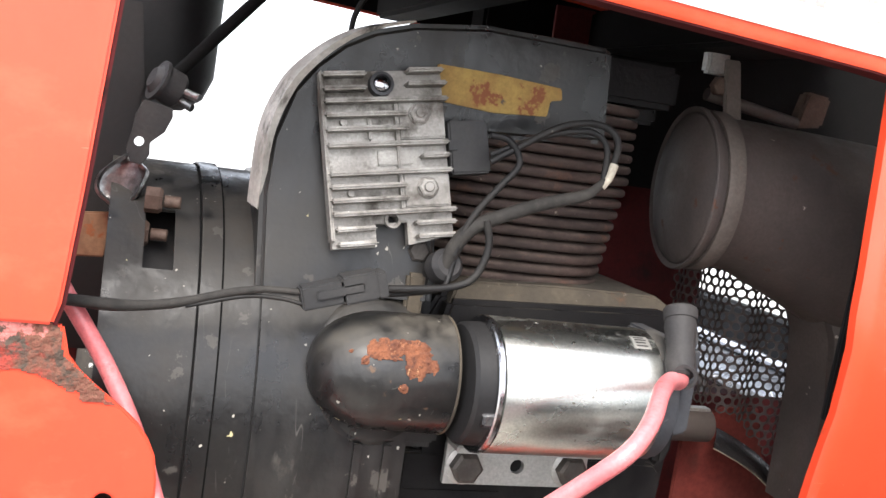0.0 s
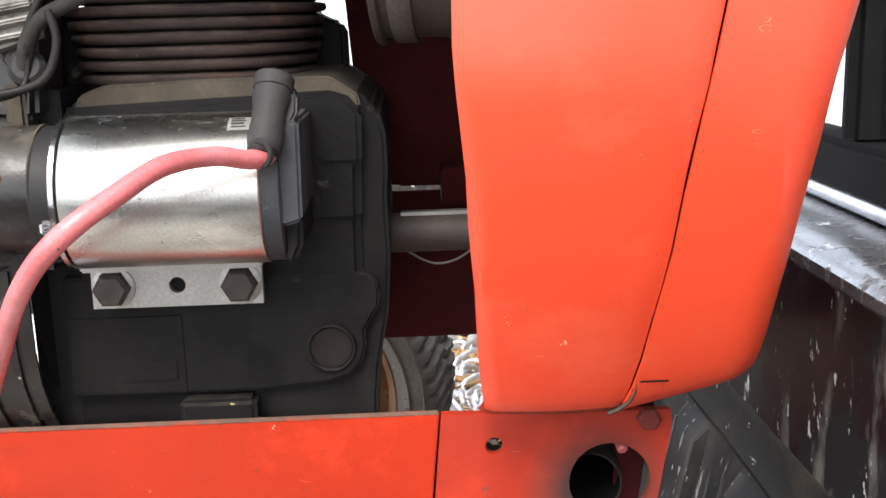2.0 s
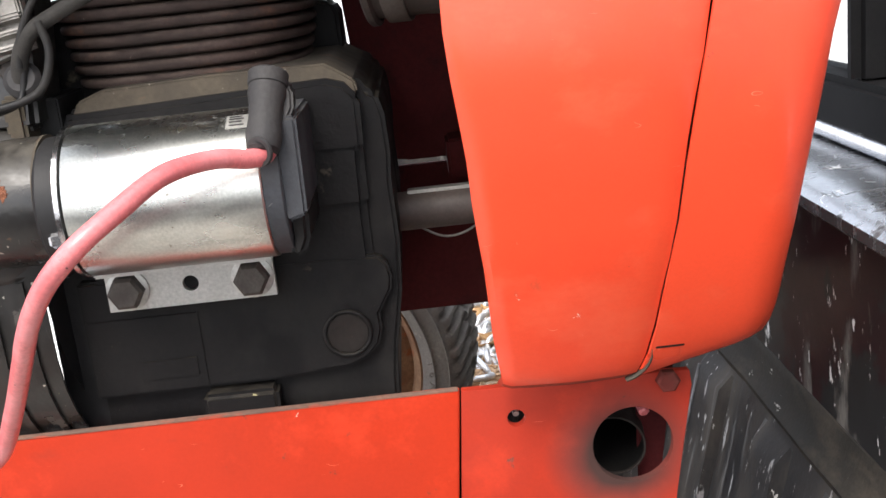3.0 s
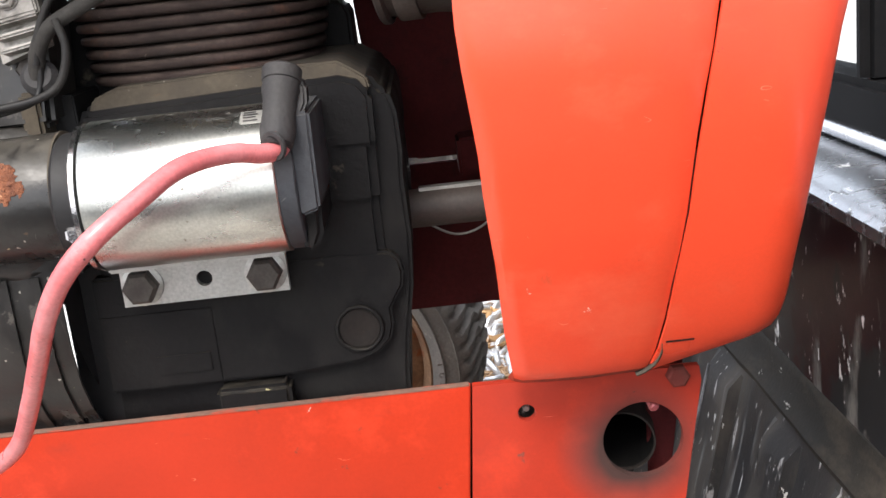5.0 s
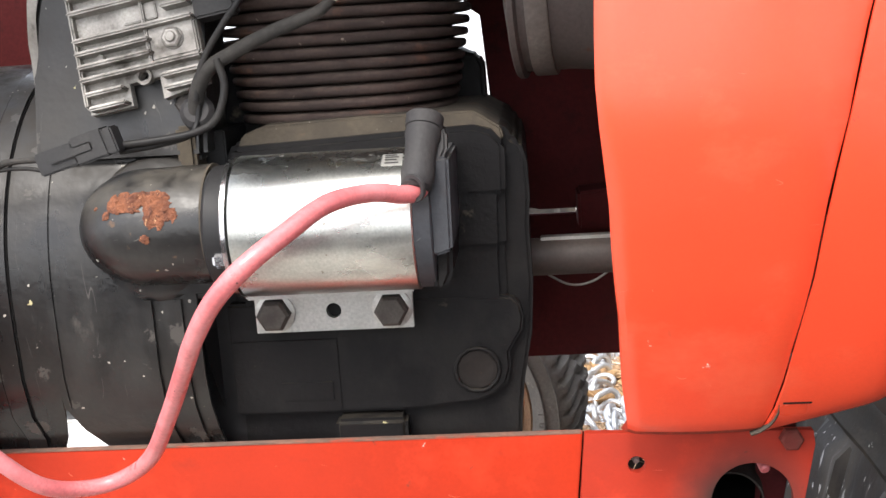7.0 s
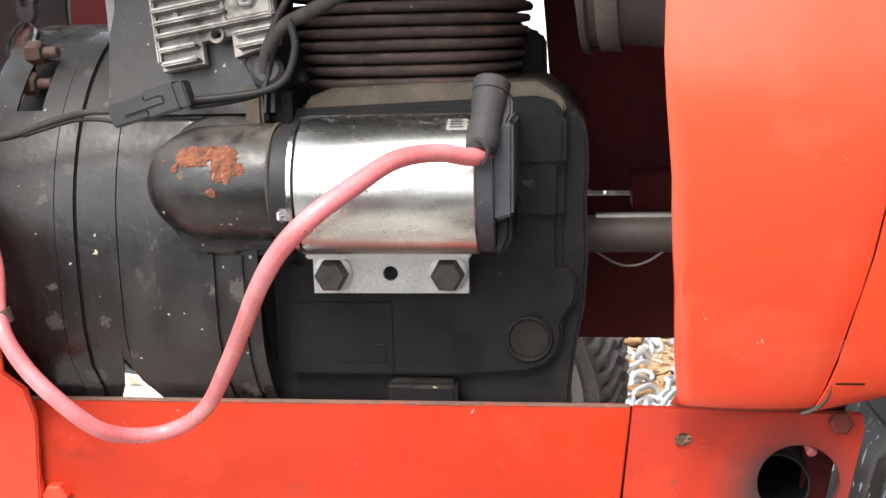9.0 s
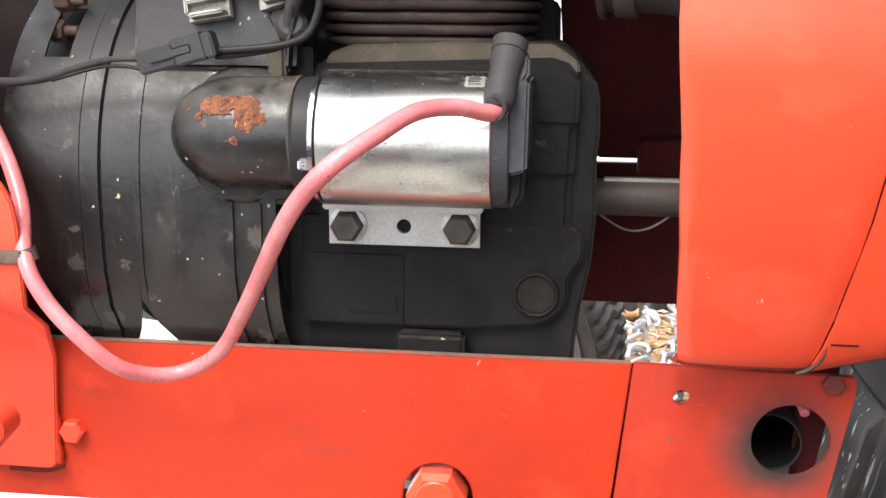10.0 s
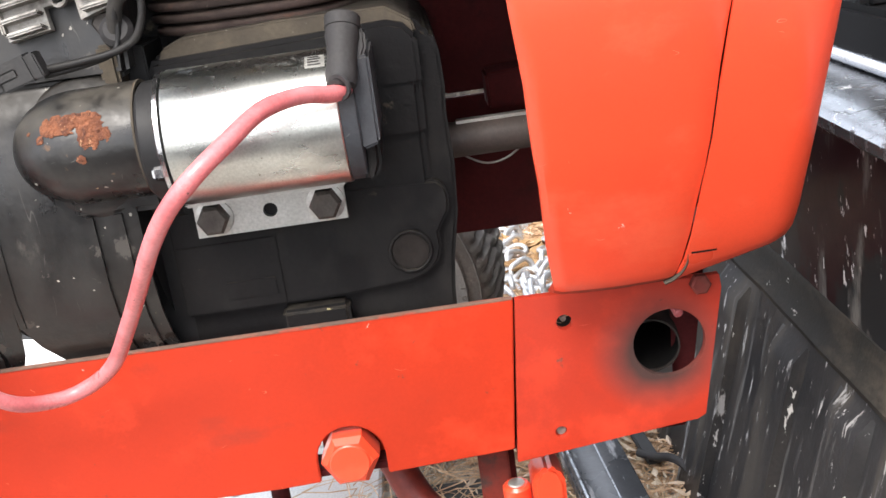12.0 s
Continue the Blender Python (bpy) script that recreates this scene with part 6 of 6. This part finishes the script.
    w = part("front_wheel", rim, M_RIM, axle, label)
    part("tyre", tyre, M_TYRE, w, "weathered lugged black tyre")
    part("hub", hub, M_RIM, w)
    part("sidewall_lettering", mark, M_TYRE, w, "raised size mark on the tyre")


wheel("rusty tan rim with a weathered tyre", (0.132, 1.135, 0.225), -11)
wheel("rusty tan rim with a dusty tyre beside the rail", (0.300, 0.173, 0.225), -6, 1.0)
strip_thing = thing("rubber_strip", "black rubber strip lying on the bed floor", "rubber strip")
part("strip_body", slab([(0.0, 0.0), (0.0, 0.020), (0.005, 0.024), (0.063, 0.024), (0.068, 0.020), (0.068, 0.0)], 0.0, 0.62, bevel=0.003, place=lambda x, y, z: (0.3555 - 0.06 * y + x, 0.72 + y, FLOOR_Z + 0.0105 + z)), M_STRIP, strip_thing)
# Pale line and edge stand in for reflections on the strip.
part("pale_line", sheet([[(0.3555 - 0.06 * y + x, 0.72 + y, FLOOR_Z + 0.0350) for y in (0.0, 0.2, 0.4, 0.615)] for x in (0.0365, 0.0382)], 0.0006), M_CAP, strip_thing, "pale line for the reflection along the strip")
part("strip_edge", rod((0.3605, 0.72, FLOOR_Z + 0.0330), (0.3235, 1.335, FLOOR_Z + 0.0330), 0.0040, 10), M_CAP, strip_thing)
hose_thing = thing("black_hose", "thin black rubber hose lying curved in the litter", "hose")
part("hose_body", tube([(0.425, 0.935, 0.048), (0.437, 0.916, 0.052), (0.456, 0.907, 0.052), (0.467, 0.884, 0.050), (0.468, 0.852, 0.046), (0.464, 0.800, 0.042), (0.458, 0.740, 0.040)], 0.0048, 12, 6), M_RUBBER, hose_thing)
slat_thing = thing("grey_strap", "short grey rubber strap lying on the bed floor", "strap")
part("strap_body", slab([(0.0, 0.0), (0.0, 0.006), (0.016, 0.006), (0.016, 0.0)], 0.0, 0.12, bevel=0.0015, place=lambda x, y, z: (0.432 + x - 0.08 * y, 0.925 + y, FLOOR_Z + 0.016 + z)), M_PLUG, slat_thing)
# Added bright plate in place of the white glare on the bed floor.
glare_thing = thing("glare_plate", "bright plate added for the white glare under the tractor", "ramp")
RZ = FLOOR_Z + 0.012
part("glare_deck", box(-1.30, 0.136, 0.80, 1.62, RZ, RZ + 0.018, 0.003), M_GLARE, glare_thing)
# Added upright that keeps the low gap beside the drum white.
part("glare_side", box(-1.30, 0.02, 1.60, 1.635, RZ + 0.0175, RZ + 0.15, 0.004), M_GLARE, glare_thing)
for y in (0.815, 0.905, 0.985, 1.055, 1.125, 1.21, 1.30, 1.39, 1.48, 1.57):
    part("glare_rib", rod((-1.30, y, RZ + 0.0185), (0.134, y, RZ + 0.0185), 0.0075, 12), M_GLARE, glare_thing)

# ---- litter in the bed ----
rng = random.Random(11)


def torus_link(length, width, wire):
    pts = []
    a, r = length / 2 - width / 2, width / 2
    for k in range(9):
        t = radians(-90 + 180 * k / 8)
        pts.append((a + r * math.cos(t), r * math.sin(t), 0))
    for k in range(9):
        t = radians(90 + 180 * k / 8)
        pts.append((-a + r * math.cos(t), r * math.sin(t), 0))
    bm_ = bmesh.new()
    n, seg = len(pts), 8
    rings = []
    for i in range(n):
        d = (Vector(pts[(i + 1) % n]) - Vector(pts[i - 1])).normalized()
        side = d.cross(Vector((0, 0, 1)))
        rings.append([bm_.verts.new(Vector(pts[i]) + wire * (math.cos(2 * math.pi * k / seg) * side + math.sin(2 * math.pi * k / seg) * Vector((0, 0, 1)))) for k in range(seg)])
    for i in range(n):
        for k in range(seg):
            bm_.faces.new((rings[i][k], rings[(i + 1) % n][k], rings[(i + 1) % n][(k + 1) % seg], rings[i][(k + 1) % seg]))
    return finish(bm_, smooth=2)


chain = thing("steel_chain", "heap of bright galvanised steel chain on the bed ledge", "chain")
lm = bpy.data.meshes.new("link")
tb = torus_link(0.044, 0.027, 0.0042)
tb.to_mesh(lm)
tb.free()
lm.materials.append(M_CHAIN)
for lane, (x0, dx, n) in enumerate(((0.318, 0.03, 18), (0.350, 0.03, 18), (0.395, 0.03, 16))):
    for k in range(n):
        t = k / (n - 1)
        o = new("link", lm)
        o.parent = chain
        xx = x0 + dx * t + 0.014 * math.sin(5 * t + lane * 2)
        yy = 1.275 + 0.40 * t + 0.01 * math.cos(9 * t + lane)
        o.matrix_basis = pose(xx, yy, 0.108 + 0.005 * lane + rng.uniform(0, 0.006), 90 * (k % 2) * 0.8 + rng.uniform(-20, 20), rng.uniform(-20, 20), 80 + 35 * math.cos(5 * t + lane) + rng.uniform(-15, 15))


def strewn(name, n, make, label, category, material):
    verts, faces = [], []
    for _ in range(n):
        v, f_ = make()
        b0 = len(verts)
        verts += v
        faces += [tuple(b0 + i for i in q) for q in f_]
    me = bpy.data.meshes.new(name)
    me.from_pydata(verts, [], faces)
    me.materials.append(material)
    return tagged(new(name, me), label, category, kind="stuff")


def support_z(x, y):
    if 0.20 < x < 0.50 and 1.245 < y < 1.70:
        return 0.101
    if x < 0.14 and 0.80 < y < 1.14:
        return FLOOR_Z + 0.034
    return FLOOR_Z + 0.003


def scatter_place():
    while True:
        if rng.random() < 0.5:
            x, y = rng.uniform(0.24, 0.49), rng.uniform(1.255, 1.69)
        else:
            x, y = rng.uniform(0.10, 0.50), rng.uniform(0.62, 1.30)
            if 0.0 < x - (0.454 - 0.12 * y) < 0.055 and rng.random() < 0.96:
                continue
            if x < 0.24 and rng.random() < 0.75:
                continue
        return x, y


def needle():
    x, y = scatter_place()
    z = support_z(x, y) + rng.uniform(0, 0.012)
    a, ln, w = rng.uniform(0, 2 * math.pi), rng.uniform(0.035, 0.085), rng.uniform(0.0004, 0.0007)
    d, s_ = Vector((math.cos(a), math.sin(a), rng.uniform(-0.1, 0.12))), Vector((-math.sin(a), math.cos(a), 0))
    bend = rng.uniform(-0.012, 0.012)
    p = Vector((x, y, z))
    v = []
    for t in (0, 0.5, 1):
        c = p + d * ln * t + s_ * bend * math.sin(math.pi * t)
        v += [c + s_ * w, c - s_ * w + Vector((0, 0, w)), c - Vector((0, 0, w))]
    f_ = []
    for k in (0, 3):
        for j in range(3):
            f_.append((k + j, k + (j + 1) % 3, k + 3 + (j + 1) % 3, k + 3 + j))
    return v, f_


strewn("pine_needles", 9000, needle, "dry brown pine needles strewn over the truck bed", "pine needles", M_NEEDLE)


def flake():
    x, y = scatter_place()
    if rng.random() < 0.5:
        x, y = rng.uniform(0.385, 0.495), rng.uniform(0.66, 1.20)
    z = support_z(x, y) + rng.uniform(0.004, 0.018)
    a, ln, w = rng.uniform(0, 2 * math.pi), rng.uniform(0.005, 0.034), rng.uniform(0.0010, 0.0042)
    d, s_ = Vector((math.cos(a), math.sin(a), rng.uniform(-0.3, 0.3))), Vector((-math.sin(a), math.cos(a), rng.uniform(-0.3, 0.3)))
    p = Vector((x, y, z))
    up = Vector((0, 0, rng.uniform(0.001, 0.005)))
    v = [p - d * ln / 2, p + s_ * w, p + d * ln / 2, p - s_ * w, p + up]
    return v, [(0, 1, 4), (1, 2, 4), (2, 3, 4), (3, 0, 4), (3, 2, 1, 0)]


strewn("wood_bits", 900, flake, "pale dry wood chips and leaf scraps strewn over the bed", "wood chips", M_CHIP)


def crumb():
    x, y = (rng.gauss(0.21, 0.04), rng.gauss(0.92, 0.10))
    z, r = FLOOR_Z, rng.uniform(0.001, 0.0045)
    c = Vector((x, y, z + r * 0.4))
    v = [c + Vector((r * rng.uniform(0.6, 1.2) * sx, r * rng.uniform(0.6, 1.2) * sy, r * rng.uniform(0.4, 0.8) * sz)) for sx, sy, sz in ((1, 0, 0), (0, 1, 0), (-1, 0, 0), (0, -1, 0), (0, 0, 1), (0, 0, -1))]
    return v, [(0, 1, 4), (1, 2, 4), (2, 3, 4), (3, 0, 4), (1, 0, 5), (2, 1, 5), (3, 2, 5), (0, 3, 5)]


strewn("dirt_crumbs", 6000, crumb, "sandy dirt crumbs on the bed floor", "dirt", M_DIRT)


def leaf_mesh(ln, wd, curl, seed):
    bm_ = bmesh.new()
    r_ = random.Random(seed)
    rows_ = []
    for i in range(9):
        t = i / 8
        w_ = wd * (math.sin(math.pi * min(1, t * 1.05 + 0.03)) ** 0.7) * (1 + 0.35 * math.sin(t * 19 + seed))
        rows_.append([bm_.verts.new((ln * (t - 0.5), w_ * s_, curl * (abs(s_) ** 1.5) * 0.5 + curl * (t - 0.4) ** 2 + 0.002 * r_.random())) for s_ in (-1, -0.5, 0, 0.5, 1)])
    for a, b in zip(rows_[:-1], rows_[1:]):
        for k in range(4):
            bm_.faces.new((a[k], a[k + 1], b[k + 1], b[k]))
    bmesh.ops.recalc_face_normals(bm_, faces=bm_.faces)
    bmesh.ops.solidify(bm_, geom=list(bm_.faces), thickness=0.0005)
    return finish(bm_, smooth=2)


for k in range(16):
    ob = part("dry_leaf", leaf_mesh(rng.uniform(0.05, 0.085), rng.uniform(0.016, 0.026), rng.uniform(0.01, 0.025), k), M_LEAF)
    if k < 9:
        x, y = rng.uniform(0.29, 0.46), rng.uniform(1.30, 1.66)
    else:
        x, y = rng.uniform(0.16, 0.48), rng.uniform(0.70, 1.20)
    ob.matrix_basis = pose(x, y, support_z(x, y) + 0.010, rng.uniform(-25, 25), rng.uniform(-25, 25), rng.uniform(0, 360))
    tagged(ob, "dry tan curled leaf lying in the truck bed", "leaf", group="dry leaves")
